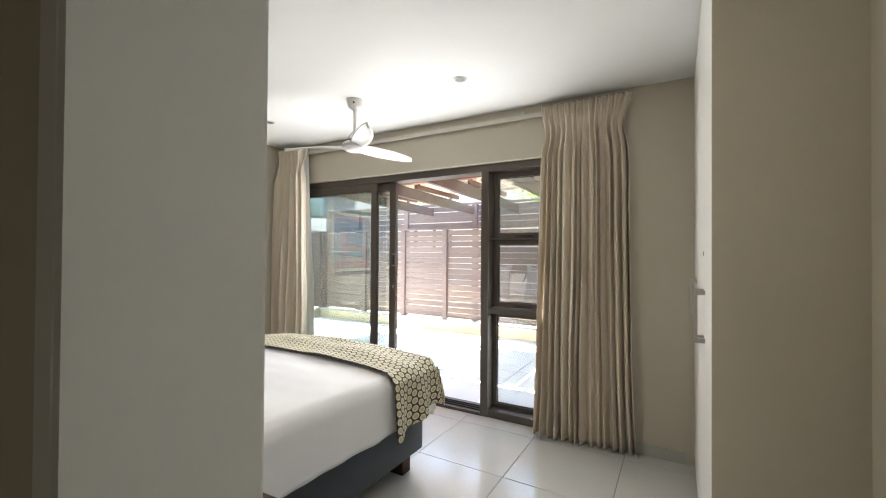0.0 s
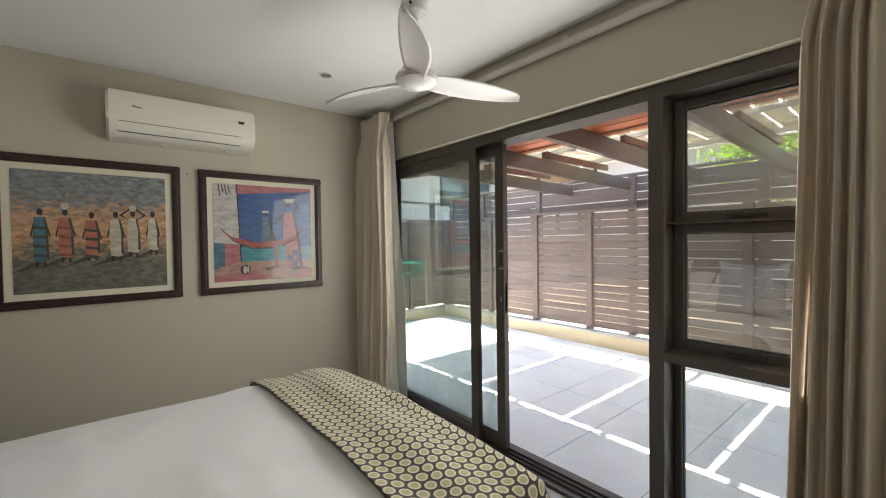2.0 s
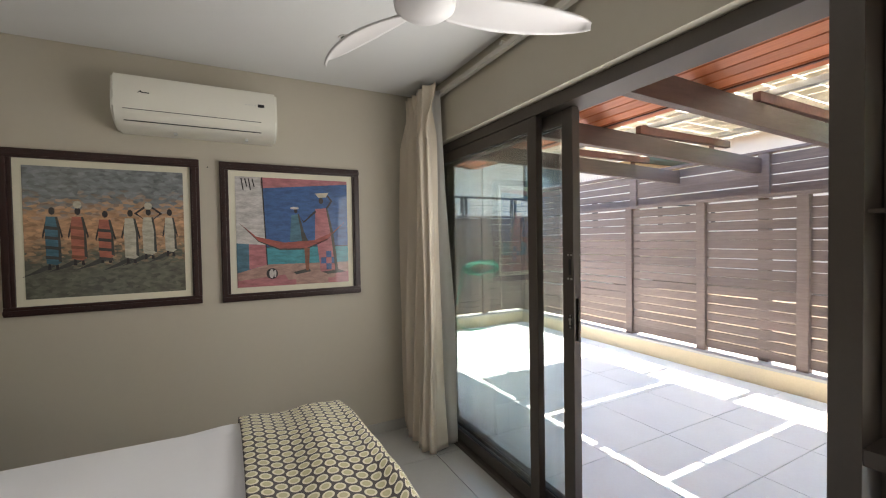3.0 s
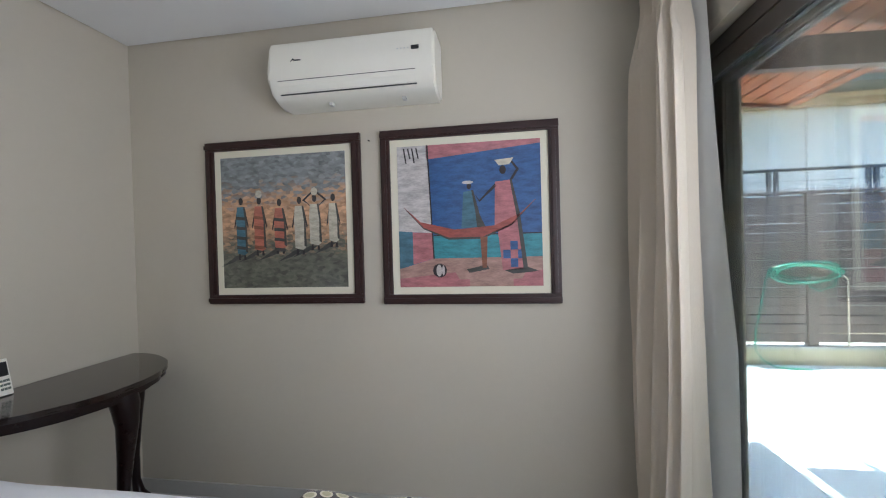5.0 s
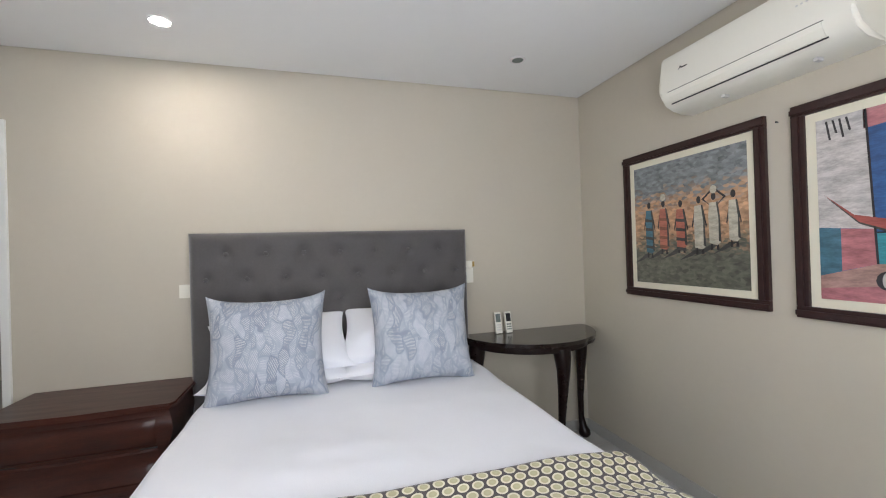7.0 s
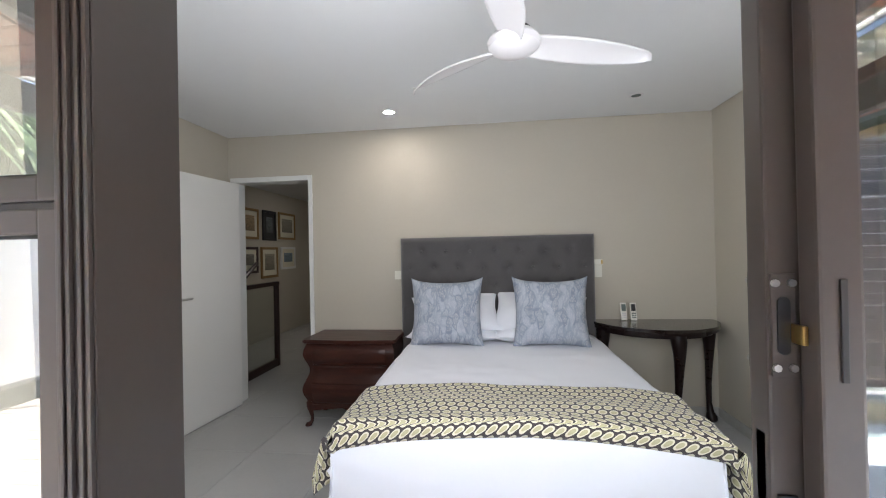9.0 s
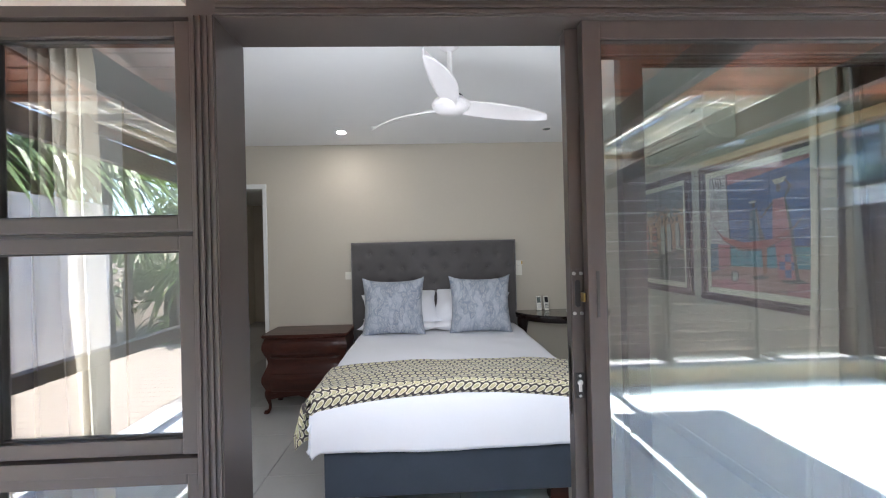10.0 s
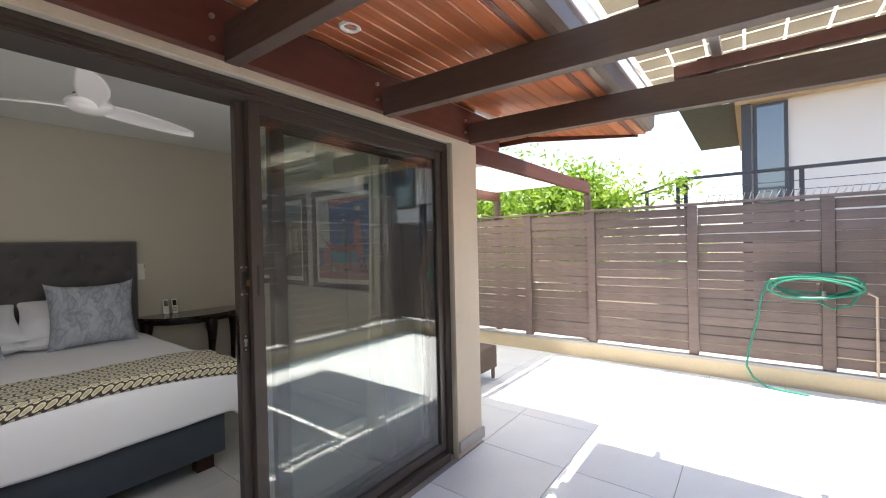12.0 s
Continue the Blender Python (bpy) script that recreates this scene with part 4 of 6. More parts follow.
fence("fence_west", "y", FX, [-2.6, -1.55, -0.5, 0.55, 1.5, 2.52, 3.36, 4.42, 5.48, 6.29], 0.20, 16, "weathered brown horizontal slat fence on a kerb")
fence("fence_north", "x", FYN, [-6.24, -5.15, -4.20, -3.30, -2.41, -1.52, -0.62, 0.15], 0.20, 16, "weathered brown horizontal slat fence under the pergola")
upper = fence("fence_upper", "x", FYN + 0.085, [-6.24, -5.4, -4.2, -2.75, -1.4, 0.15], 1.79, 4, "grey-brown slatted extension above the fence")

# spikes on the corner stretch of the fence
spikes = thing("fence_spikes", (FX, 4.5, 1.80), "row of pale anti-climb spikes on the fence top", "spikes")
sp = bmesh.new()
for k in range(34):
    y = 4.55 + k * 0.052
    ang = rng.uniform(-0.25, 0.25)
    for dx in (-0.035, 0.03):
        tube([(FX, y, 1.79), (FX + dx, y + ang * 0.06 + 0.02, 1.86 + rng.uniform(-0.01, 0.012))], [0.006, 0.001], 5, sp)
part("spike_strip", sp, COPING, spikes)
spikes_n = thing("fence_spikes", (-5.6, FYN + 0.08, 2.2), "row of pale anti-climb spikes on the raised fence", "spikes")
sp = bmesh.new()
for k in range(44):
    x = -6.24 + k * 0.05
    for dy in (-0.03, 0.03):
        tube([(x, FYN + 0.085, 2.20), (x + 0.02, FYN + 0.085 + dy, 2.265 + rng.uniform(-0.012, 0.012))], [0.006, 0.001], 5, sp)
part("spike_strip", sp, COPING, spikes_n)

# hose on its hook
hose = thing("garden_hose", (-6.26, 5.42, 1.0), "coiled green garden hose hung on the fence", "hose")
coil = bmesh.new()
for k in range(5):
    pts = []
    for i in range(41):
        a = 2 * math.pi * i / 40 + 0.6 * k
        w, hgt = 0.33 - 0.03 * (k % 3), 0.085 + 0.012 * (k % 2)
        pts.append((-6.255 + 0.022 * k * 0.6 + 0.012 * math.sin(3 * a), 5.37 + w * math.cos(a), 0.965 - 0.012 * k + hgt * math.sin(a) + 0.012 * math.sin(2 * a + k)))
    tube(pts, 0.0095, 8, coil)
part("coil", coil, HOSE, hose, "", True)
part("tail", tube([(-6.25, 5.05, 0.98), (-6.245, 5.0, 0.85), (-6.25, 4.96, 0.6), (-6.24, 4.90, 0.35), (-6.20, 4.87, 0.15), (-6.17, 4.92, 0.05), (-6.13, 5.02, -0.015), (-6.10, 5.16, -0.02), (-6.08, 5.32, -0.02)], 0.0095, 8), HOSE, hose, "", True)
part("loop_end", tube([(-6.25, 5.42, 0.92), (-6.24, 5.40, 0.80), (-6.24, 5.50, 0.745), (-6.24, 5.62, 0.79), (-6.25, 5.68, 0.90)], 0.0095, 8), HOSE, hose, "", True)
part("tap_fitting", tube([(-6.24, 5.44, 0.90), (-6.22, 5.44, 0.82)], 0.016, 10), STEEL, hose, "grey tap fitting")
part("hook", box(-6.29, -6.22, 5.39, 5.41, 0.96, 0.975, 0.003), BEIGE_HOSE, hose)
part("hose_band", tube([(-6.235, 5.06, 1.0), (-6.225, 5.2, 1.01), (-6.225, 5.5, 1.0), (-6.235, 5.66, 0.99)], 0.008, 8), BEIGE_HOSE, hose, "faded beige hose length", True)
pipe = part("water_pipe", tube([(-6.27, 5.78, 0.17), (-6.27, 5.78, 0.86), (-6.25, 5.72, 0.90)], 0.011, 8), BEIGE_HOSE, None, "", True)
tagged(pipe, "thin beige water pipe up the fence", "pipe")

# pergola: ledger on the wall and beams out to the fence
ledger = thing("ledger_beam", (-2.0, YO + 0.03, 2.1), "red-brown stained timber ledger bolted to the wall", "beam")
part("board", box(-4.0, 1.2, YO + 0.016, YO + 0.062, 2.105, 2.31, 0.004), LEDGER, ledger)
BEAMS = [-3.60, -2.79, -1.985, -1.18, -0.375, 0.43]
bm_proto = thing("pergola_beam", (BEAMS[0], YO + 0.06, 2.1), "dark stained timber pergola beam from wall to fence", "beam", "pergola beams")
timber = box(BEAMS[0] - 0.028, BEAMS[0] + 0.028, YO + 0.063, 6.37, 2.082, 2.222, 0.004)
for v in timber.verts:                                   # falls gently towards the fence
    v.co.z -= 0.026 * (v.co.y - YO)
part("timber", timber, BEAM, bm_proto)
for k, (dy, dz) in enumerate(((0.03, 0.03), (0.03, 0.11))):
    part("bolt", tube([(BEAMS[0] + 0.07, YO + 0.062, 2.12 + dz), (BEAMS[0] + 0.07, YO + 0.075, 2.12 + dz)], 0.01, 6), STEEL, bm_proto, "steel bolt")
for bx in BEAMS[1:]:
    copy_thing(bm_proto, Matrix.Translation((bx, YO + 0.06, 2.1)))

# eave: boarded soffit, fascia, gutter and roof above
EX0, EY1 = -4.62, 4.22
def soffit_z(y):
    return 2.345 - (y - YO) * 0.155


soffit = thing("soffit", (-2.0, YO, 2.4), "varnished reddish tongue-and-groove boarded eave soffit", "soffit", kind="structure")
bw = 0.095
nb = int((EY1 - YO - 0.02) / bw) + 1
bb = bmesh.new()
box(-2.31, 2.31, -bw / 2 + 0.003, bw / 2 - 0.003, -0.009, 0.009, 0.003, bm=bb, segs=1)
bme = bpy.data.meshes.new("soffit_board")
bb.to_mesh(bme)
bb.free()
bme.materials.append(SOFFIT)
for x_mid, ln in ((-2.31, 1.0), (2.33, 1.0)):
    for k in range(nb):
        y = YO + 0.02 + (k + 0.5) * bw
        pc = piece("board", bme, soffit, (x_mid, y, soffit_z(y) + 0.009), (ln, 1, 1))
        pc.rotation_euler = (-math.atan(0.155), 0, 0)
# the eave runs on round the corner over the side yard
for k in range(9):
    xx0 = EX0 + k * 0.095
    pc = box(xx0 + 0.002, xx0 + 0.093, 0.0, YO - 0.002, 2.34, 2.355, 0.002, segs=1)
    part("side_board", pc, SOFFIT, soffit)
part("backing", prism([(YO + 0.02, soffit_z(YO) + 0.022), (EY1, soffit_z(EY1) + 0.022), (EY1, soffit_z(EY1) + 0.034), (YO + 0.02, soffit_z(YO) + 0.034)], "x", EX0, 4.6), LEDGER, soffit)
part("fascia", box(EX0, 4.6, EY1, EY1 + 0.022, 2.200, 2.40, 0.003), LEDGER, soffit, "brown fascia board")
part("barge_board", prism([(0.0, 2.30), (YO, 2.30), (EY1 + 0.022, 2.19), (EY1 + 0.022, 2.40), (YO, 2.46), (0.0, 2.46)], "x", EX0 - 0.025, EX0 - 0.001), LEDGER, soffit, "brown barge board")
gutter = thing("gutter", (-2.0, EY1 + 0.08, 2.3), "brown painted metal gutter along the eave", "gutter", kind="structure")
GY = 4.245
prof = [(GY + 0.024, 2.345), (GY + 0.026, 2.245), (GY + 0.045, 2.217), (GY + 0.085, 2.217), (GY + 0.108, 2.245), (GY + 0.112, 2.330), (GY + 0.122, 2.335), (GY + 0.122, 2.343), (GY + 0.104, 2.343), (GY + 0.100, 2.250), (GY + 0.08, 2.227), (GY + 0.05, 2.227), (GY + 0.034, 2.250), (GY + 0.032, 2.345)]
part("channel", prism(prof, "x", EX0 - 0.02, 4.6), GUTTER, gutter)
for xx in (-4.2, -3.3, -2.4, -1.5, -0.6):
    part("strap", box(xx - 0.012, xx + 0.012, EY1 + 0.0225, EY1 + 0.028, 2.20, 2.37), GUTTER, gutter)
roof = structure("roof", prism([(4.30, 2.410), (-5.0, 5.6), (-5.0, 5.75), (4.30, 2.465)], "x", EX0 - 0.05, 8.0), ROOF, "tiled roof above the bedroom", "roof")
lamp = thing("soffit_downlight", (-2.36, 3.62, 2.36), "small white downlight in the eave soffit", "downlight")
part("bezel", lathe([(0.045, 0.012), (0.047, 0.0), (0.040, -0.006), (0.028, -0.004), (0.026, 0.01)], (-2.36, 3.62, soffit_z(3.62) - 0.002)), CEIL, lamp, "", True)

# solar panels on rails above the beams
PZ = 2.305
PY0, PY1 = 4.43, 5.98
PX = [-4.375, -3.355, -2.34, -1.33, -0.32, 0.69]


def solar_panel(x0, x1):
    ob = thing("solar_panel", ((x0 + x1) / 2, (PY0 + PY1) / 2, PZ), "glass-backed solar panel with pale gaps between cells", "solar panel", "solar panels over the patio")
    a0, a1 = x0 + 0.022, x1 - 0.022
    part("backing_glass", box(a0 + 0.01, a1 - 0.01, PY0 + 0.01, PY1 - 0.01, PZ + 0.020, PZ + 0.024), PANELGL, ob)
    rim = bmesh.new()
    for s in ((a0, a1, PY0, PY0 + 0.012), (a0, a1, PY1 - 0.012, PY1), (a0, a0 + 0.012, PY0 + 0.012, PY1 - 0.012), (a1 - 0.012, a1, PY0 + 0.012, PY1 - 0.012)):
        box(s[0], s[1], s[2], s[3], PZ, PZ + 0.035, bm=rim)
    part("rim", rim, ALU, ob, "aluminium rim")
    nx, ny = 6, 10
    cw, ch = (a1 - a0 - 0.05) / nx, (PY1 - PY0 - 0.05) / ny
    cells = bmesh.new()
    for i in range(nx):
        for j in range(ny):
            cx, cy = a0 + 0.025 + i * cw, PY0 + 0.025 + j * ch
            box(cx + 0.0065, cx + cw - 0.0065, cy + 0.0055, cy + ch - 0.0055, PZ + 0.0165, PZ + 0.019, bm=cells)
    c = part("cell_sheet", cells, CELL, ob, "grey silicon cells")
    c["kind"] = "stuff"
    return ob


first = solar_panel(PX[0], PX[1])
for a, b in zip(PX[1:], PX[2:]):
    copy_thing(first, Matrix.Translation(((a + b) / 2, (PY0 + PY1) / 2, PZ)))
for yy in (4.80, 5.62):
    rl = part("panel_rail", box(-4.45, 0.75, yy - 0.02, yy + 0.02, PZ - 0.042, PZ - 0.002, 0.003), ALU, None)
    tagged(rl, "aluminium rail under the solar panels", "rail", "panel rails")
for bx in BEAMS:
    pk = thing("packer", (bx, 5.2, 2.236), "brown timber packer on the pergola beam", "timber packer", "packers")
    part("strip", box(bx - 0.022, bx + 0.022, 4.62, 5.85, 2.200, PZ - 0.043, 0.003), LEDGER, pk)
    for yy in (4.75, 5.65):
        part("plate", box(bx - 0.0335, bx - 0.0285, yy - 0.035, yy + 0.035, 2.09, 2.29, 0.002), LEDGER, pk)
cab = thing("cable_bundle", (-3.4, 4.42, 2.42), "black cables and grey conduit beside the gutter", "cable")
for k in range(4):
    part("cable", tube([(-4.3 + i * 0.16, 4.395 + 0.018 * math.sin(i * 1.7 + k), 2.44 + 0.02 * math.cos(i * 1.1 + 2 * k) + 0.01 * k) for i in range(16)], 0.005, 6), BLACK, cab, "", True)
part("junction_box", box(-3.75, -3.64, 4.41, 4.46, 2.37, 2.42, 0.006), BLACK, cab)

# side pergola and screen beyond the corner
side = thing("side_pergola", (-5.4, 1.8, 0), "timber pergola with white sheeting over the side yard", "pergola")
for y in (0.65, 2.0, 3.29):
    part("post", box(-6.46, -6.385, y - 0.035, y + 0.035, 0.166, 2.0, 0.004), BEAM, side)
for y in (0.65, 2.0, 3.29):
    part("rafter", box(-6.46, XW - 0.24, y - 0.025, y + 0.025, 2.005, 2.135, 0.004), LEDGER, side)
part("front_beam", box(-6.45, -6.40, -1.0, 3.26, 2.14, 2.20, 0.004), LEDGER, side)
part("sheeting", box(-6.39, XW - 0.24, -1.0, 3.25, 2.141, 2.149), PANELGL, side, "white roof sheeting")

# rattan footstool by the corner
stool = thing("rattan_footstool", (-4.76, 2.50, GZ), "small brown woven rattan footstool on the patio", "footstool")
part("woven_body", box(-5.02, -4.59, 2.30, 2.74, 0.09, 0.32, 0.015, segs=3), RATTAN, stool, "", True)
wv = bmesh.new()
for k in range(15):
    z = 0.1 + k * 0.0148
    tube([(-4.585, 2.31, z), (-4.585, 2.73, z)], 0.0055, 6, wv)
    tube([(-5.01, 2.745, z), (-4.60, 2.745, z)], 0.0055, 6, wv)
part("weave", wv, RATTAN, stool)
for lx in (-4.99, -4.62):
    for ly in (2.33, 2.71):
        part("leg", lathe([(0.018, 0), (0.02, 0.03), (0.022, 0.12)], (lx, ly, GZ), 10), RATTAN, stool)

# ---- neighbours and planting ----
def window_unit(parent, x, y0, y1, z0, z1, n=2):
    w = part("window", box(x, x + 0.05, y0, y1, z0, z1, 0.004), DARK_METAL, parent, "dark framed window")
    part("pane", box(x + 0.0505, x + 0.054, y0 + 0.06, y1 - 0.06, z0 + 0.06, z1 - 0.06), NEIGH_GLASS, w, "reflecting glass pane")


NEIGH_GLASS = material("dark_reflecting_glass", (0.05, 0.07, 0.09), 0.03, vary=0.02, spec=1.0, coat=1.0)
house = thing("neighbour_house", (-13.5, 10.0, -0.3), "pale two-storey neighbour house with dark eaves", "house")
part("wall", box(-16.0, -11.2, 4.90, 19.0, -0.33, 4.3), NEIGH, house)
part("fascia", box(-16.2, -11.0, 4.70, 19.2, 3.98, 4.2), NEIGH_TAN, house, "tan fascia band")
part("eave", prism([(3.7, 4.21), (19.4, 4.21), (19.4, 4.33), (3.7, 4.33)], "x", -16.6, -10.4), GREEN_SOFFIT, house, "dark green eave")
part("roof", prism([(3.7, 4.34), (11.5, 6.4), (19.4, 4.34)], "x", -16.6, -10.4), ROOF, house)
part("corner_post", box(-11.3, -11.1, 4.80, 4.95, -0.33, 4.2), DARK_METAL, house)
window_unit(house, -11.2, 4.98, 5.50, 1.7, 3.95)
window_unit(house, -11.2, 10.2, 12.6, 2.6, 3.9)
part("downpipe", box(-11.19, -11.12, 8.6, 8.68, 0, 3.97), NEIGH, house)
part("balcony", box(-11.2, -9.55, 3.9, 19.0, 1.35, 1.6), NEIGH, house)
bal = thing("balcony_railing", (-9.6, 7.0, 1.6), "dark metal balcony railing with thin cables", "railing")
part("handrail", box(-9.66, -9.58, 3.85, 19.0, 2.45, 2.50, 0.006), DARK_METAL, bal)
for k in range(10):
    y = 3.95 + k * 1.55
    part("post", box(-9.66, -9.60, y - 0.09, y - 0.03, 1.6, 2.449), DARK_METAL, bal)
    part("post", box(-9.66, -9.60, y + 0.03, y + 0.09, 1.6, 2.449), DARK_METAL, bal)
for k in range(5):
    part("wire", tube([(-9.63, 3.9, 1.72 + k * 0.14), (-9.63, 19.0, 1.72 + k * 0.14)], 0.006, 5), DARK_METAL, bal)
for k in range(3):
    part("stair_post", box(-9.66, -9.61, 3.35 - k * 0.42, 3.41 - k * 0.42, 1.5 - 0.12 * k, 2.32 - 0.12 * k), DARK_METAL, bal)
part("stair_rail", tube([(-9.635, 3.85, 2.44), (-9.635, 2.45, 2.04)], 0.022, 8), DARK_METAL, bal)
part("return_rail", box(-11.2, -9.66, 3.85, 3.91, 2.45, 2.50), DARK_METAL, bal)

far = thing("far_house", (-7, 22, -0.3), "neighbour house with red tiled roof behind the fence", "house")
part("wall", box(-16.0, -3.6, 18.0, 26.0, -0.33, 5.0), NEIGH, far)
part("fascia", box(-16.4, -3.2, 17.3, 26.4, 4.9, 5.45), NEIGH_TAN, far, "tan fascia band")
part("roof", prism([(17.1, 5.46), (22.0, 7.6), (26.9, 5.46)], "x", -16.8, -2.8), ROOF, far)


def leaf_cloud(bm, centre, radius, count, size, rnd, flat=0.75):
    """Many small leaves on uneven clumps."""
    c = Vector(centre)
    clumps = [c + Vector((rnd.gauss(0, 0.42), rnd.gauss(0, 0.42), rnd.gauss(0, 0.34) * flat)) * radius for _ in range(max(6, count // 110))]
    for _ in range(count):
        p = rnd.choice(clumps) + Vector((rnd.gauss(0, 1), rnd.gauss(0, 1), rnd.gauss(0, 0.8))) * radius * 0.17
        n = Vector((rnd.uniform(-1, 1), rnd.uniform(-1, 1), rnd.uniform(0.1, 1.2))).normalized()
        t = n.orthogonal().normalized()
        t.rotate(Matrix.Rotation(rnd.uniform(0, 6.28), 3, n))
        b = n.cross(t)
        s = size * rnd.uniform(0.6, 1.3)
        vs = [bm.verts.new(p + t * s), bm.verts.new(p + b * s * 0.42 + n * s * 0.1), bm.verts.new(p - t * s), bm.verts.new(p - b * s * 0.42 + n * s * 0.1)]
        bm.faces.new(vs)


def tree(at, height, radius, seed, label, leaves=4200, mat=None, size=0.09):
    rnd = random.Random(seed)
    ob = thing("tree", at, label, "tree", "trees round the garden")
    x, y, z = at
    tr = bmesh.new()
    top = (x + rnd.uniform(-0.3, 0.3), y + rnd.uniform(-0.3, 0.3), z + height * 0.62)
    tube([at, (x + 0.06, y - 0.05, z + height * 0.3), top], [0.13, 0.10, 0.06], 9, tr)
    for k in range(7):
        a = k * 0.9 + rnd.uniform(0, 0.5)
        h0 = z + height * rnd.uniform(0.32, 0.6)
        tube([(x, y, h0), (x + math.cos(a) * radius * 0.4, y + math.sin(a) * radius * 0.4, h0 + height * 0.14), (x + math.cos(a) * radius * 0.8, y + math.sin(a) * radius * 0.8, h0 + height * 0.25)], [0.05, 0.03, 0.012], 6, tr)
    part("trunk", tr, BARK, ob, "", True)
    cr = bmesh.new()
    leaf_cloud(cr, (x, y, z + height * 0.72), radius, leaves, size, rnd)
    part("crown", cr, mat or LEAF, ob)
    return ob


tree((-9.6, 0.6, -0.3), 3.6, 1.9, 3, "bright green leafy tree behind the fence", 8000, None, 0.07)
tree((-9.5, 2.2, -0.3), 3.3, 1.15, 4, "bright green leafy tree behind the fence", 6500, None, 0.07)
tree((-8.4, -1.6, -0.3), 3.4, 1.7, 5, "bright green leafy tree behind the fence", 4200)
tree((-1.6, 15.0, -0.3), 5.6, 2.6, 6, "broad green tree beyond the slatted fence", 4200, None, 0.14)
tree((3.0, 13.0, -0.3), 5.2, 2.4, 7, "broad green tree beyond the garden", 4200, None, 0.14)

# garden beyond the east end of the patio, as mirrored in the casement panes
deck = thing("timber_deck", (3.0, 5.0, -0.05), "grey timber deck boards beyond the tiled patio", "deck", kind="structure")
dme = bpy.data.meshes.new("deck_board")
db = box(-1.05, 1.05, -0.068, 0.068, -0.03, 0.0, 0.003, segs=1)
db.to_mesh(dme)
db.free()
dme.materials.append(DECK)
for k in range(40):
    piece("board", dme, deck, (1.97, 3.45 + k * 0.142, -0.035))
part("joist", box(0.93, 3.0, 3.4, 9.1, -0.32, -0.067), DECK, deck)
drail = thing("deck_railing", (0.55, 5.0, -0.03), "dark timber handrail along the deck", "railing")
part("handrail", box(0.5, 0.59, 3.7, 6.2, 0.70, 0.79, 0.006), BEAM, drail)
for k in range(3):
    part("post", box(0.5, 0.59, 3.75 + k * 1.15, 3.87 + k * 1.15, -0.03, 0.699, 0.004), BEAM, drail)
structure("boundary_wall", box(3.05, 3.25, -2.0, 8.4, -0.33, 2.2, 0.01), RENDER_W, "white rendered boundary wall behind the deck", "wall")


def strap_plant(at, n, length, seed, label, stem=0.0):
    """A rosette of long arching strap leaves, on a short stem where it has one."""
    rnd = random.Random(seed)
    ob = thing("strap_leaf_plant", at, label, "plant", "garden plants")
    x, y, z = at
    if stem:
        part("stem", tube([(x, y, z), (x + 0.05, y, z + stem * 0.5), (x, y, z + stem)], [0.09, 0.07, 0.06], 8), BARK, ob, "", True)
    bm = bmesh.new()
    for k in range(n):
        a = rnd.uniform(0, 6.28)
        ln = length * rnd.uniform(0.7, 1.15)
        rise = rnd.uniform(0.35, 1.0)
        w = 0.035 * rnd.uniform(0.8, 1.2) * (length / 0.9)
        ca, sa = math.cos(a), math.sin(a)
        prev = None
        for i in range(8):
            t = i / 7
            r = ln * (t * 0.85)
            h = ln * (rise * t - 0.95 * t * t)
            ww = w * (1 - t) ** 0.6 + 0.002
            c = Vector((x + ca * r, y + sa * r, z + stem + h + 0.05))
            pair = (bm.verts.new(c + Vector((-sa, ca, 0.15)) * ww), bm.verts.new(c + Vector((sa, -ca, 0.15)) * ww))
            if prev:
                bm.faces.new((prev[0], prev[1], pair[1], pair[0]))
            prev = pair
    part("leaves", bm, LEAF_DK, ob)
    return ob


g = random.Random(21)
for k in range(15):
    px, py = 1.0 + g.uniform(0, 4.0), 9.3 + g.uniform(0, 2.6)
    strap_plant((px, py, -0.33), 60, g.uniform(0.8, 1.3), 30 + k, "green arching strap-leaf plant in the garden bed", g.choice((0.2, 0.7, 1.3, 1.9)))
for k in range(8):
    strap_plant((3.75 + g.uniform(0, 0.8), 5.6 + k * 0.55, -0.33), 110, 1.55, 60 + k, "green arching strap-leaf plant over the boundary wall", 3.1)
hedge = bmesh.new()
hr = random.Random(5)
for k in range(9):
    leaf_cloud(hedge, (0.0 + k * 0.9, 12.6 + hr.uniform(-0.5, 0.8), 1.0 + hr.uniform(0, 0.9)), 1.3, 900, 0.09, hr)
for k in range(12):
    leaf_cloud(hedge, (-7.6 + hr.uniform(-0.2, 0.3), -3.0 + k * 0.62, 0.8 + hr.uniform(0, 0.4)), 0.75, 420, 0.07, hr)
hd = part("hedge", hedge, LEAF_DK)
tagged(hd, "dense dark green hedge at the garden edge", "hedge", "", "stuff")

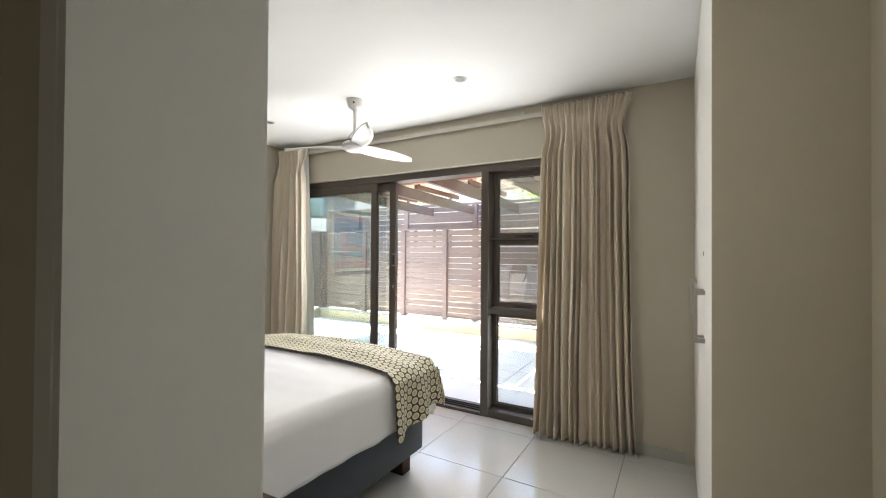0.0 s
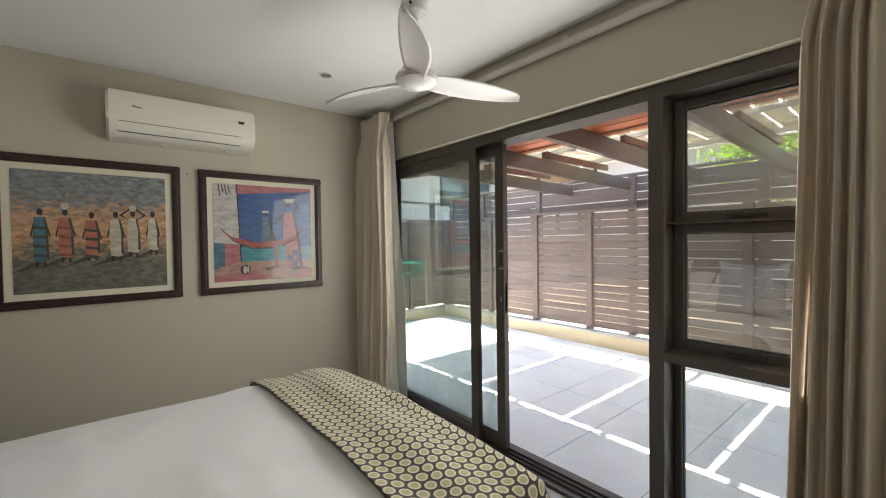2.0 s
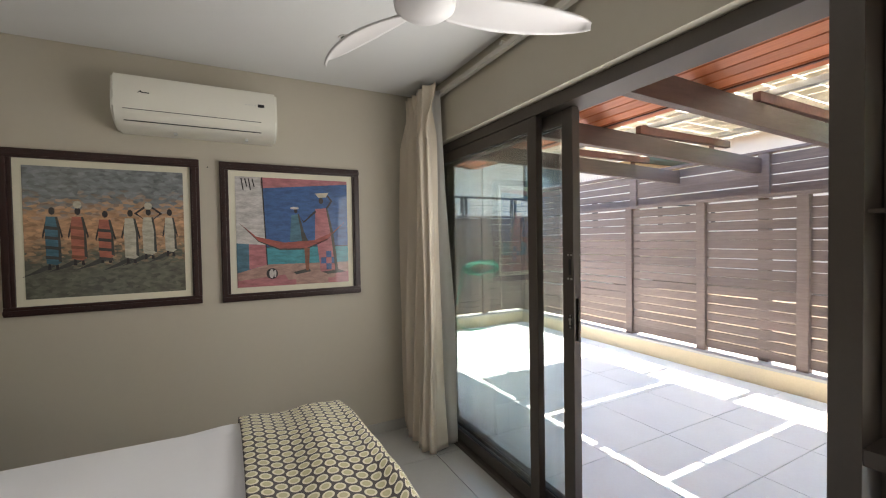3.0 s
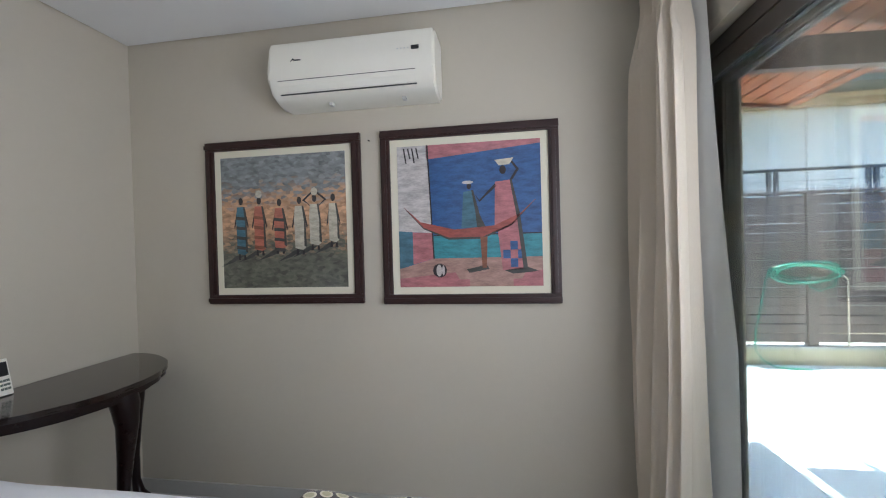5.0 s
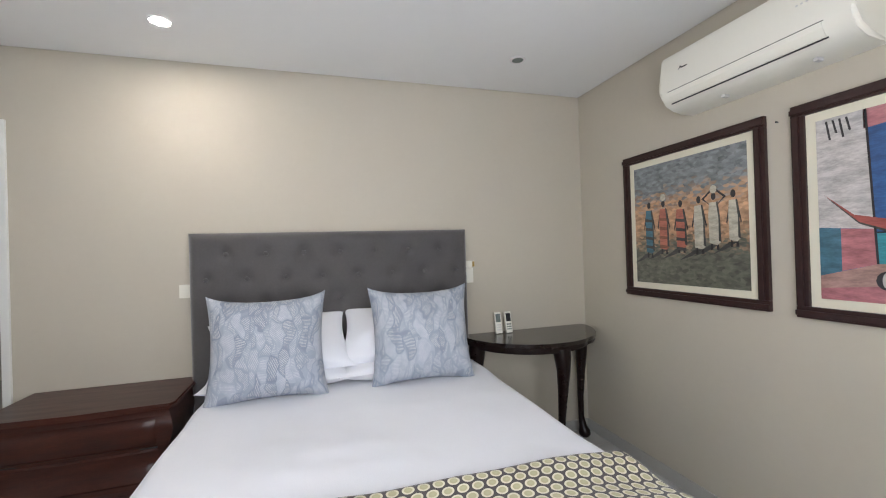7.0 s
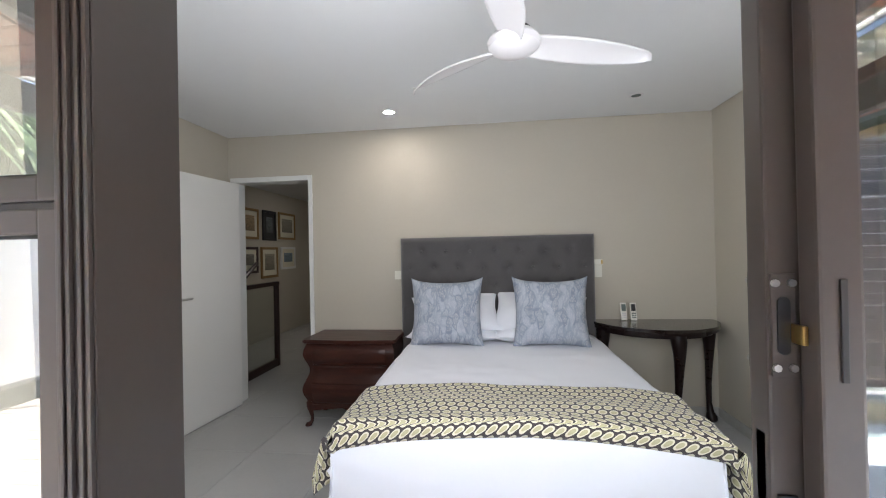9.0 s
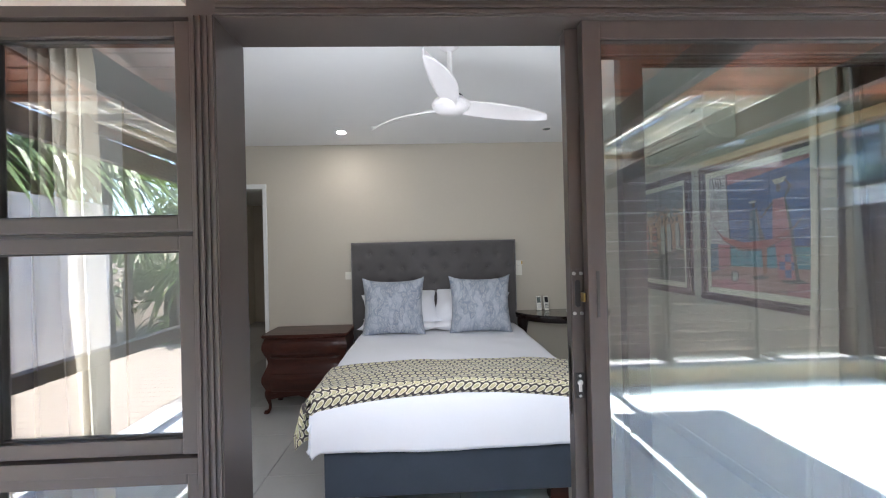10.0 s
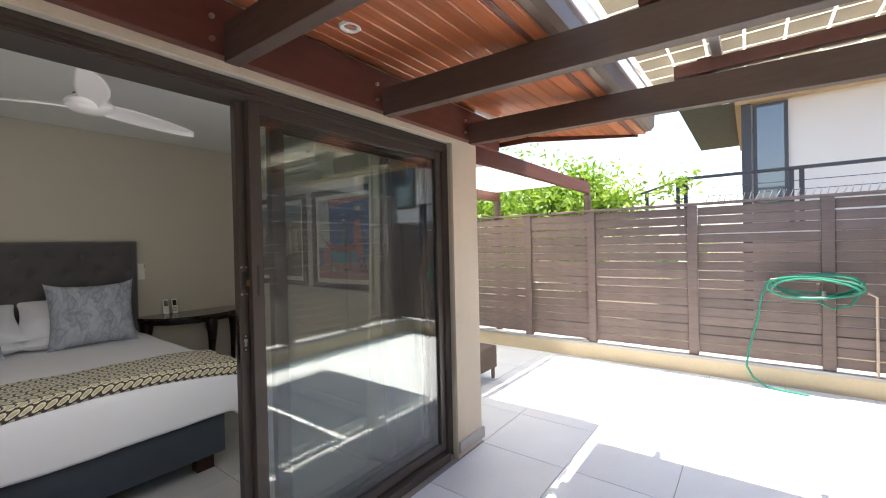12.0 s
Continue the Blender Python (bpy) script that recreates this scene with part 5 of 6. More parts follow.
# ---- wall pieces ----
def framed_print(name, y0, y1, z0, z1, label, ground_mat):
    """Dark moulded frame, cream mount and a glazed print, hung on the west wall."""
    ob = thing(name, (XW, (y0 + y1) / 2, z0), label, "framed picture", "framed prints on the wall")
    fw = 0.048
    for bar in ((y0, y1, z0, z0 + fw), (y0, y1, z1 - fw, z1), (y0, y0 + fw, z0 + fw, z1 - fw), (y1 - fw, y1, z0 + fw, z1 - fw)):
        b = box(XW + 0.001, XW + 0.022, bar[0], bar[1], bar[2], bar[3], 0.004)
        horiz = bar[1] - bar[0] > bar[3] - bar[2]
        inset = (0.0, 0.0, 0.010, 0.016) if horiz else (0.010, 0.016, 0.0, 0.0)
        box(XW + 0.0225, XW + 0.031, bar[0] + inset[0], bar[1] - inset[1], bar[2] + inset[2], bar[3] - inset[3], 0.004, bm=b)
        part("frame_bar", b, FRAME_WD, ob)
    part("mount", box(XW + 0.002, XW + 0.010, y0 + fw, y1 - fw, z0 + fw, z1 - fw), MATCARD, ob, "cream mount card")
    m = fw + 0.036
    part("print", box(XW + 0.0105, XW + 0.0125, y0 + m, y1 - m, z0 + m, z1 - m), ground_mat, ob, "painted ground of the print")
    return ob, y0 + m, y1 - m, z0 + m, z1 - m


def flat_shape(name, ob, pts, mat, level=0, label=""):
    """A thin painted shape on the print from (y, z) corners."""
    x = XW + 0.0128 + level * 0.0004
    return part(name, prism(pts, "x", x, x + 0.0003), mat, ob, label)


def ring(cy, cz, ry, rz, n=14):
    return [(cy + ry * math.cos(2 * math.pi * k / n), cz + rz * math.sin(2 * math.pi * k / n)) for k in range(n)]


P_BLACK = print_paint("print_black", (0.03, 0.025, 0.03))
P_WHITE = print_paint("print_cream", (0.66, 0.62, 0.50))
P_CORAL = print_paint("print_coral", (0.58, 0.18, 0.12))
P_TEAL = print_paint("print_teal", (0.07, 0.20, 0.28))
P_BROWN = print_paint("print_brown", (0.30, 0.11, 0.06))
P_PINK = print_paint("print_pink", (0.56, 0.20, 0.22))
P_BLUE = print_paint("print_blue", (0.042, 0.135, 0.36))
P_SEA = print_paint("print_sea", (0.05, 0.33, 0.40))
P_PALE = print_paint("print_pale_wall", (0.68, 0.64, 0.62))
P_SAND = print_paint("print_sand", (0.50, 0.30, 0.25))
P_RED = print_paint("print_boat_red", (0.42, 0.10, 0.08))
P_SHADE = print_paint("print_shadow", (0.07, 0.07, 0.065))
CANVAS1 = canvas_material("dusk_canvas", (0.13, 0.13, 0.10), (0.52, 0.30, 0.17), (0.20, 0.22, 0.23), 0.10, 0.74)

print_a, ay0, ay1, az0, az1 = framed_print("framed_print", 0.770, 1.632, 1.047, 1.903, "dark framed print of six robed shapes at dusk", CANVAS1)
W, H = ay1 - ay0, az1 - az0


def robed_shape(ob, cu, top, foot, half, mat, stripes=None, pot=False, arms=0):
    """A plain tapered robe with an oval on top: a shape in a painting."""
    y, zt, zf = ay0 + cu * W, az0 + top * H, az0 + foot * H
    hw = half * W
    flat_shape("shadow", ob, [(y - hw, zf), (y + hw * 0.6, zf), (y - hw * 1.6, zf - 0.05 * H), (y - hw * 4.2, zf - 0.085 * H)], P_SHADE, 0)
    flat_shape("robe", ob, [(y - hw * 0.8, zt), (y + hw * 0.7, zt), (y + hw, zt - 0.1 * H), (y + hw * 1.1, zf + 0.02 * H), (y + hw * 0.5, zf), (y - hw * 0.9, zf + 0.015 * H), (y - hw, zt - 0.1 * H)], mat, 2)
    flat_shape("fold", ob, [(y + hw * 0.45, zt), (y + hw * 0.75, zt), (y + hw * 1.05, zt - 0.1 * H), (y + hw * 1.2, zf + 0.02 * H), (y + hw * 0.75, zf + 0.03 * H), (y + hw * 0.8, zt - 0.12 * H)], P_SHADE, 4)
    flat_shape("oval", ob, ring(y, zt + 0.042 * H, 0.018 * W, 0.028 * H), P_BLACK, 2)
    for sg in (-1, 1):
        if arms:
            flat_shape("band", ob, [(y + sg * hw * 0.8, zt - 0.01 * H), (y + sg * hw * 2.2, zt + 0.03 * H), (y + sg * hw * 0.6, zt + 0.09 * H), (y + sg * hw * 0.5, zt + 0.075 * H), (y + sg * hw * 1.7, zt + 0.03 * H), (y + sg * hw * 0.6, zt - 0.03 * H)], P_BLACK, 1)
        else:
            flat_shape("band", ob, [(y + sg * hw * 0.75, zt - 0.005 * H), (y + sg * hw * 1.42, zt - 0.15 * H), (y + sg * hw * 1.27, zt - 0.17 * H), (y + sg * hw * 0.7, zt - 0.05 * H)], P_BLACK, 1)
        flat_shape("stem", ob, [(y + sg * hw * 0.5 - 0.004, zf + 0.02 * H), (y + sg * hw * 0.5 + 0.004, zf + 0.02 * H), (y + sg * hw * 0.55 + 0.008, zf - 0.035 * H), (y + sg * hw * 0.55 - 0.006, zf - 0.035 * H)], P_BLACK, 1)
    if stripes:
        for k in range(4):
            zz = zt - (0.07 + 0.075 * k) * H
            flat_shape("stripe", ob, [(y - hw, zz), (y + hw * 0.95, zz - 0.012 * H), (y + hw, zz - 0.035 * H), (y - hw, zz - 0.025 * H)], stripes, 3)
    if pot:
        flat_shape("pot", ob, ring(y, zt + 0.093 * H, 0.026 * W, 0.030 * H), P_WHITE, 3)


robed_shape(print_a, 0.16, 0.62, 0.25, 0.042, P_TEAL, P_SHADE)
robed_shape(print_a, 0.31, 0.62, 0.28, 0.044, P_CORAL, P_BROWN, True)
robed_shape(print_a, 0.475, 0.60, 0.29, 0.045, P_CORAL, P_SHADE)
robed_shape(print_a, 0.635, 0.61, 0.28, 0.044, P_WHITE)
robed_shape(print_a, 0.755, 0.62, 0.31, 0.044, P_WHITE, None, True, 1)
robed_shape(print_a, 0.90, 0.62, 0.33, 0.038, P_WHITE)

print_b, by0, by1, bz0, bz1 = framed_print("framed_print", 1.736, 2.595, 1.041, 1.901, "dark framed print of a red boat before blue and pink", P_BLUE)
W2, H2 = by1 - by0, bz1 - bz0


def b_shape(name, pts, mat, level):
    flat_shape(name, print_b, [(by0 + u * W2, bz0 + v * H2) for u, v in pts], mat, level)


b_shape("pale_wall", [(0, 0.40), (0.24, 0.38), (0.22, 1.0), (0, 1.0)], P_PALE, 0)
b_shape("sky_band", [(0.21, 0.90), (1, 0.97), (1, 1), (0.21, 1)], P_PINK, 0)
b_shape("sea", [(0.25, 0.19), (1, 0.19), (1, 0.36), (0.25, 0.36)], P_SEA, 0)
b_shape("sand", [(0, 0), (1, 0), (1, 0.20), (0.25, 0.20), (0, 0.13)], P_SAND, 1)
b_shape("low_block", [(0.10, 0.16), (0.25, 0.20), (0.24, 0.38), (0.10, 0.39)], P_PINK, 1)
b_shape("low_block", [(0, 0.13), (0.10, 0.16), (0.10, 0.39), (0, 0.40)], P_TEAL, 1)
b_shape("path", [(0, 0), (0.50, 0), (0.50, 0.05), (0.43, 0.05), (0.40, 0.10), (0, 0.06)], P_PINK, 2)
b_shape("path", [(0.80, 0), (1, 0), (1, 0.11), (0.88, 0.09), (0.86, 0.05), (0.80, 0.05)], P_PINK, 2)
b_shape("pillar", [(0.70, 0.40), (0.86, 0.40), (0.89, 0.12), (0.73, 0.11)], P_PINK, 2)
for i in range(3):
    for j in range(3):
        if (i + j) % 2:
            b_shape("check", [(0.735 + i * 0.05, 0.13 + j * 0.06), (0.785 + i * 0.05, 0.13 + j * 0.06), (0.785 + i * 0.05, 0.19 + j * 0.06), (0.735 + i * 0.05, 0.19 + j * 0.06)], P_BLUE, 3)
b_shape("robe", [(0.69, 0.72), (0.80, 0.73), (0.845, 0.50), (0.85, 0.38), (0.68, 0.38)], P_PINK, 3)
b_shape("robe", [(0.47, 0.66), (0.54, 0.67), (0.575, 0.50), (0.61, 0.41), (0.45, 0.41)], P_TEAL, 3)
b_shape("fold", [(0.525, 0.67), (0.54, 0.67), (0.58, 0.50), (0.62, 0.41), (0.56, 0.41), (0.55, 0.52)], P_SHADE, 4)
b_shape("fold", [(0.79, 0.73), (0.805, 0.73), (0.855, 0.50), (0.90, 0.12), (0.87, 0.12), (0.835, 0.46)], P_SHADE, 4)
b_shape("keel", [(0.03, 0.575), (0.18, 0.41), (0.36, 0.33), (0.60, 0.33), (0.80, 0.42), (0.97, 0.595), (0.80, 0.44), (0.60, 0.36), (0.36, 0.36), (0.18, 0.435)], P_SHADE, 3)
b_shape("shadow", [(0.48, 0.12), (0.62, 0.15), (0.64, 0.12), (0.50, 0.095)], P_SHADE, 2)
b_shape("shadow", [(0.74, 0.11), (0.90, 0.13), (0.98, 0.10), (0.80, 0.085)], P_SHADE, 2)
b_shape("boat", [(0.03, 0.58), (0.16, 0.46), (0.40, 0.40), (0.68, 0.42), (0.86, 0.50), (0.97, 0.60), (0.80, 0.43), (0.60, 0.345), (0.36, 0.345), (0.18, 0.42)], P_RED, 4)
b_shape("stem", [(0.58, 0.345), (0.63, 0.345), (0.62, 0.13), (0.59, 0.13)], P_BROWN, 4)
b_shape("bowl", [(0.69, 0.87), (0.82, 0.88), (0.79, 0.835), (0.72, 0.83)], P_WHITE, 4)
b_shape("band", [(0.81, 0.86), (0.855, 0.80), (0.81, 0.73), (0.79, 0.73), (0.835, 0.80), (0.80, 0.85)], P_BLACK, 3)
b_shape("band", [(0.69, 0.71), (0.58, 0.60), (0.55, 0.64), (0.56, 0.62), (0.58, 0.585), (0.70, 0.69)], P_BLACK, 3)
b_shape("line", [(0.215, 1.0), (0.225, 1.0), (0.255, 0.20), (0.245, 0.20)], P_BLACK, 3)
b_shape("line", [(0.25, 0.365), (1.0, 0.365), (1.0, 0.357), (0.25, 0.357)], P_BLACK, 1)
for cu, cv, ru, rv, mt in ((0.745, 0.80, 0.022, 0.03, P_BLACK), (0.51, 0.70, 0.016, 0.024, P_BLACK), (0.50, 0.725, 0.04, 0.012, P_PALE), (0.29, 0.115, 0.05, 0.05, P_BLACK), (0.285, 0.115, 0.020, 0.042, P_PALE), (0.315, 0.115, 0.010, 0.036, P_PALE)):
    b_shape("oval", [(cu + ru * math.cos(2 * math.pi * k / 14), cv + rv * math.sin(2 * math.pi * k / 14)) for k in range(14)], mt, 5 if mt is P_PALE else 4)
for k in range(4):
    b_shape("twig", [(0.045 + k * 0.03, 0.985), (0.055 + k * 0.03, 0.985), (0.07 + k * 0.03, 0.88 + 0.03 * (k % 2)), (0.06 + k * 0.03, 0.88 + 0.03 * (k % 2))], P_BLACK, 2)

# air conditioner
ac = thing("air_conditioner", (XW, 1.655, 2.0), "ivory split air conditioner high on the wall", "air conditioner")
AY0, AY1 = 1.262, 2.055
prof_ac = [(XW + 0.001, 2.296), (XW + 0.17, 2.296), (XW + 0.19, 2.290), (XW + 0.20, 2.272), (XW + 0.208, 2.16), (XW + 0.208, 2.118), (XW + 0.203, 2.088), (XW + 0.180, 2.054), (XW + 0.13, 2.030), (XW + 0.06, 2.022), (XW + 0.001, 2.022)]
acb = bmesh.new()
low = [acb.verts.new((x, AY0, z)) for x, z in prof_ac]
high = [acb.verts.new((x, AY1, z)) for x, z in prof_ac]
acb.faces.new(low)
acb.faces.new(high[::-1])
for k in range(len(prof_ac)):
    acb.faces.new((low[k], high[k], high[(k + 1) % len(prof_ac)], low[(k + 1) % len(prof_ac)]))
bmesh.ops.bevel(acb, geom=[e for e in acb.edges if abs(e.verts[0].co.y - e.verts[1].co.y) < 1e-5], offset=0.012, segments=3, affect="EDGES")
part("body", acb, PLASTIC, ac, "", True)


def ac_front(z):
    """Depth of the casing at a height."""
    rows = [(zz, xx) for xx, zz in prof_ac[1:9]]
    for (za_, xa), (zb_, xb) in zip(rows, rows[1:]):
        if zb_ <= z <= za_ and za_ > zb_:
            return xa + (xb - xa) * (za_ - z) / (za_ - zb_)
    return XW + 0.2


zs = [2.108 - 0.048 * k / 12 for k in range(13)]
flap_line = [(ac_front(z) + 0.0035, z) for z in zs] + [(ac_front(z) - 0.002, z) for z in reversed(zs)]
part("flap", prism(flap_line, "y", AY0 + 0.055, AY0 + 0.70), PLASTIC, ac, "", True)
# solid black strips paint the shade in the gaps round the flap
gap = bmesh.new()
box(XW + 0.1995, XW + 0.208, AY0 + 0.05, AY0 + 0.705, 2.109, 2.112, bm=gap)
box(XW + 0.175, XW + 0.1845, AY0 + 0.05, AY0 + 0.705, 2.053, 2.057, bm=gap)
part("shadow_slot", gap, BLACK, ac)
part("display", box(XW + 0.2045, XW + 0.2085, AY1 - 0.105, AY1 - 0.07, 2.197, 2.214, 0.001), BLACK, ac, "small black display")
for k in range(4):
    part("indicator", box(XW + 0.204, XW + 0.2078, AY1 - 0.17 + k * 0.016, AY1 - 0.164 + k * 0.016, 2.203, 2.208), PLASTIC_GREY, ac)
lg = bmesh.new()
prism([(AY0 + 0.115, 2.196), (AY0 + 0.128, 2.212), (AY0 + 0.134, 2.204), (AY0 + 0.165, 2.203), (AY0 + 0.165, 2.199), (AY0 + 0.132, 2.199), (AY0 + 0.126, 2.204)], "x", XW + 0.2055, XW + 0.2078, lg)
part("emblem", lg, BLACK, ac, "small dark emblem")
for yy in (AY0 + 0.26, AY0 + 0.62):
    part("clip", box(XW + 0.09, XW + 0.12, yy, yy + 0.016, 2.014, 2.026), PLASTIC_GREY, ac)

nail = part("wall_nail", tube([(XW, 1.675, 1.862), (XW + 0.012, 1.675, 1.862)], 0.004, 6), BLACK)
tagged(nail, "small dark nail in the wall between prints", "nail")

# ---- ceiling fan ----
FX0, FY0c = -1.80, 2.337
fan = thing("ceiling_fan", (FX0, FY0c, ZC), "white ceiling fan with three petal blades, at rest", "ceiling fan")
part("canopy", lathe([(0.062, 0.0), (0.063, -0.01), (0.050, -0.055), (0.022, -0.075), (0.018, -0.08)], (FX0, FY0c, ZC), 28), FANW, fan, "", True)
part("screw", tube([(FX0 + 0.03, FY0c - 0.046, ZC - 0.035), (FX0 + 0.034, FY0c - 0.052, ZC - 0.037)], 0.007, 8), BLACK, fan)
part("rod", lathe([(0.013, -0.07), (0.013, -0.29)], (FX0, FY0c, ZC), 14), FANW, fan, "", True)
part("collar", lathe([(0.02, -0.24), (0.034, -0.26), (0.045, -0.29), (0.05, -0.305)], (FX0, FY0c, ZC), 20), FANW, fan, "", True)
part("motor_ring", lathe([(0.062, -0.302), (0.066, -0.32), (0.062, -0.335)], (FX0, FY0c, ZC), 28), BLACK, fan, "dark vent ring", True)
part("hub", lathe([(0.058, -0.308), (0.085, -0.325), (0.096, -0.342), (0.092, -0.362), (0.07, -0.378), (0.03, -0.387), (0.004, -0.389)], (FX0, FY0c, ZC), 32), FANW, fan, "", True)


def blade(angle):
    def fn(u, v):
        r = 0.06 + u * 0.515
        w = 0.056 * (math.sin(math.pi * min(1, 0.10 + 0.90 * u)) ** 0.62) + 0.010 * (1 - u)
        s = (v - 0.5) * 2
        x, y = r, s * w + 0.018 * math.sin(u * 3.0)
        z = -0.342 - 0.021 * s * (1 - 0.25 * u) + 0.025 * u * (1 - u) - 0.007 * s * s
        c, sn = math.cos(angle), math.sin(angle)
        return (FX0 + x * c - y * sn, FY0c + x * sn + y * c, ZC + z)
    b = part("blade", sheet(fn, 26, 10), FANW, fan, "", True)
    b.modifiers.new("thickness", "SOLIDIFY").thickness = 0.007


for deg in (77, 199, 320):
    blade(radians(deg))

# ---- recessed downlights ----
def downlight(x, y, lit):
    ob = thing("downlight", (x, y, ZC), "recessed downlight, switched on" if lit else "recessed downlight with a steel rim, switched off", "downlight", "ceiling downlights")
    part("rim", lathe([(0.034, -0.001), (0.044, -0.006), (0.047, -0.003), (0.047, 0.0)], (x, y, ZC), 28), CEIL if lit else FANW, ob, "", True)
    part("lens", lathe([(0.033, -0.004), (0.033, -0.0015), (0.01, -0.0012)], (x, y, ZC), 20), LAMP_ON if lit else PLASTIC_GREY, ob, "glowing lens" if lit else "dull lens")
    if not lit:
        part("baffle", lathe([(0.022, -0.0065), (0.033, -0.0045), (0.033, -0.0042), (0.022, -0.006)], (x, y, ZC), 20), SCREEN, ob)


downlight(-0.93, 0.74, True)
downlight(-2.76, 0.765, False)
downlight(-0.945, 2.39, False)
downlight(-2.81, 2.36, False)

# ---- bedside pieces ----
def cabriole(ob, x, y, top, dirx, diry, mat, big=1.0, low=0.0):
    """A curved leg with a swelling knee and a ball foot."""
    rows = ((1.0, 0.000, 0.040), (0.92, 0.012, 0.037), (0.80, 0.016, 0.029), (0.60, 0.006, 0.021), (0.38, -0.006, 0.016), (0.18, -0.004, 0.015), (0.09, 0.012, 0.020), (0.05, 0.026, 0.030), (0.02, 0.030, 0.030), (0.0, 0.028, 0.022))
    pts = [(x + dirx * o * big, y + diry * o * big, low + h * (top - low)) for h, o, r in rows]
    part("leg", tube(pts, [r * big for h, o, r in rows], 12), mat, ob, "carved cabriole leg", True)


chest = thing("bedside_chest", (-0.565, 0.53, 0), "dark mahogany bombe bedside chest with three drawers", "bedside chest")
CX0, CX1, CY0, CY1 = -0.915, -0.215, 0.32, 0.72


def bulge(t):
    """Outline of the swelling sides: 0 at the bottom, 1 at the top."""
    return 0.022 * math.sin(2 * math.pi * (t / 0.57 - 0.24)) + 0.010 * (1 - t)


def chest_body(u, v):
    a = u * 4
    s = bulge(v)
    x0, x1, y1 = CX0 - s * 0.9, CX1 + s * 0.9, CY1 + s
    z = 0.16 + v * 0.50
    if a < 1:
        return (x1, CY0 + a * (y1 - CY0), z)
    if a < 3:
        t = (a - 1) / 2
        return (x1 + t * (x0 - x1), y1 + 0.014 * math.sin(math.pi * t), z)
    return (x0, y1 + (a - 3) * (CY0 - y1), z)


cb = sheet(chest_body, 48, 40)
bmesh.ops.holes_fill(cb, edges=[e for e in cb.edges if e.is_boundary])
part("carcass", cb, MAHOG, chest, "", True)
for k in range(3):
    z0, z1 = 0.19 + k * 0.155, 0.19 + k * 0.155 + 0.138

    def front(u, v, z0=z0, z1=z1):
        z = z0 + v * (z1 - z0)
        s = bulge((z - 0.16) / 0.50)
        x = CX0 + 0.05 + u * (CX1 - CX0 - 0.10)
        e = min(u * 0.6, (1 - u) * 0.6, v * 0.138, (1 - v) * 0.138)
        return (x, CY1 + s + 0.014 * math.sin(math.pi * (0.07 + 0.86 * u)) + 0.001 + min(e, 0.008), z)
    part("drawer_front", sheet(front, 24, 14), MAHOG, chest, "", True)
    # solid black strip, the shade of the gap above the drawer as colour
    part("drawer_gap_shade", box(CX0 + 0.05, CX1 - 0.05, CY1 - 0.05, CY1 + 0.0, z1 + 0.004, z1 + 0.010), BLACK, chest)
topo = [(CX0 - 0.03, CY0 - 0.015), (CX1 + 0.03, CY0 - 0.015), (CX1 + 0.035, CY1 + 0.005), (CX1 + 0.015, CY1 + 0.035), (CX1 - 0.06, CY1 + 0.028), (-0.565, CY1 + 0.045), (CX0 + 0.06, CY1 + 0.028), (CX0 - 0.015, CY1 + 0.035), (CX0 - 0.035, CY1 + 0.005)]
tb = prism(topo, "z", 0.668, 0.695)
bmesh.ops.bevel(tb, geom=[e for e in tb.edges if abs(e.verts[0].co.z - e.verts[1].co.z) < 1e-5], offset=0.008, segments=3, affect="EDGES")
part("top", tb, MAHOG, chest, "polished shaped top", True)
apron = [(CX0, 0.175), (CX1, 0.175), (CX1 - 0.02, 0.12), (CX1 - 0.12, 0.135), (-0.50, 0.15), (-0.565, 0.125), (-0.63, 0.15), (CX0 + 0.12, 0.135), (CX0 + 0.02, 0.12)]
part("apron", prism(apron, "y", CY1 - 0.025, CY1 - 0.004), MAHOG, chest)
for x, dx in ((CX0 + 0.02, -1), (CX1 - 0.02, 1)):
    for y, dy in ((CY1 - 0.03, 1), (CY0 + 0.05, 0)):
        cabriole(chest, x, y, 0.19, dx * 0.8, dy * 0.8, MAHOG, 0.85)

table = thing("half_moon_table", (-3.0, 0.33, 0), "half-moon side table in dark ebonised wood, scalloped edge", "side table")
TX0, TX1, TD = -3.455, -2.510, 0.47


def moon(off, wav):
    pts = []
    n = 72
    for k in range(n + 1):
        a = math.pi * k / n
        r = 1 + wav * min(1.0, 1.6 * abs(math.sin(a * 6))) * 0.5
        pts.append(((TX0 + TX1) / 2 + ((TX1 - TX0) / 2 + off) * math.cos(a) * r, YS + 0.012 + (TD + off) * math.sin(a) * r))
    return pts


tp = prism(moon(0.0, 0.035), "z", 0.762, 0.785)
bmesh.ops.bevel(tp, geom=[e for e in tp.edges if abs(e.verts[0].co.z - e.verts[1].co.z) < 1e-5 and e.calc_length() < 0.2], offset=0.006, segments=2, affect="EDGES")
part("top", tp, EBONY_TOP, table, "polished dark top", True)
part("moulding", prism(moon(-0.008, 0.035), "z", 0.738, 0.7615), EBONY, table)
part("apron", prism(moon(-0.04, 0.0), "z", 0.712, 0.738), EBONY, table)
cabriole(table, TX0 + 0.065, YS + 0.075, 0.74, -0.1, 0.6, EBONY, 1.35)
cabriole(table, TX1 - 0.085, YS + 0.10, 0.74, 0.6, 0.3, EBONY, 1.45)
cabriole(table, -3.03, YS + 0.395, 0.74, -0.1, 0.9, EBONY, 1.45)


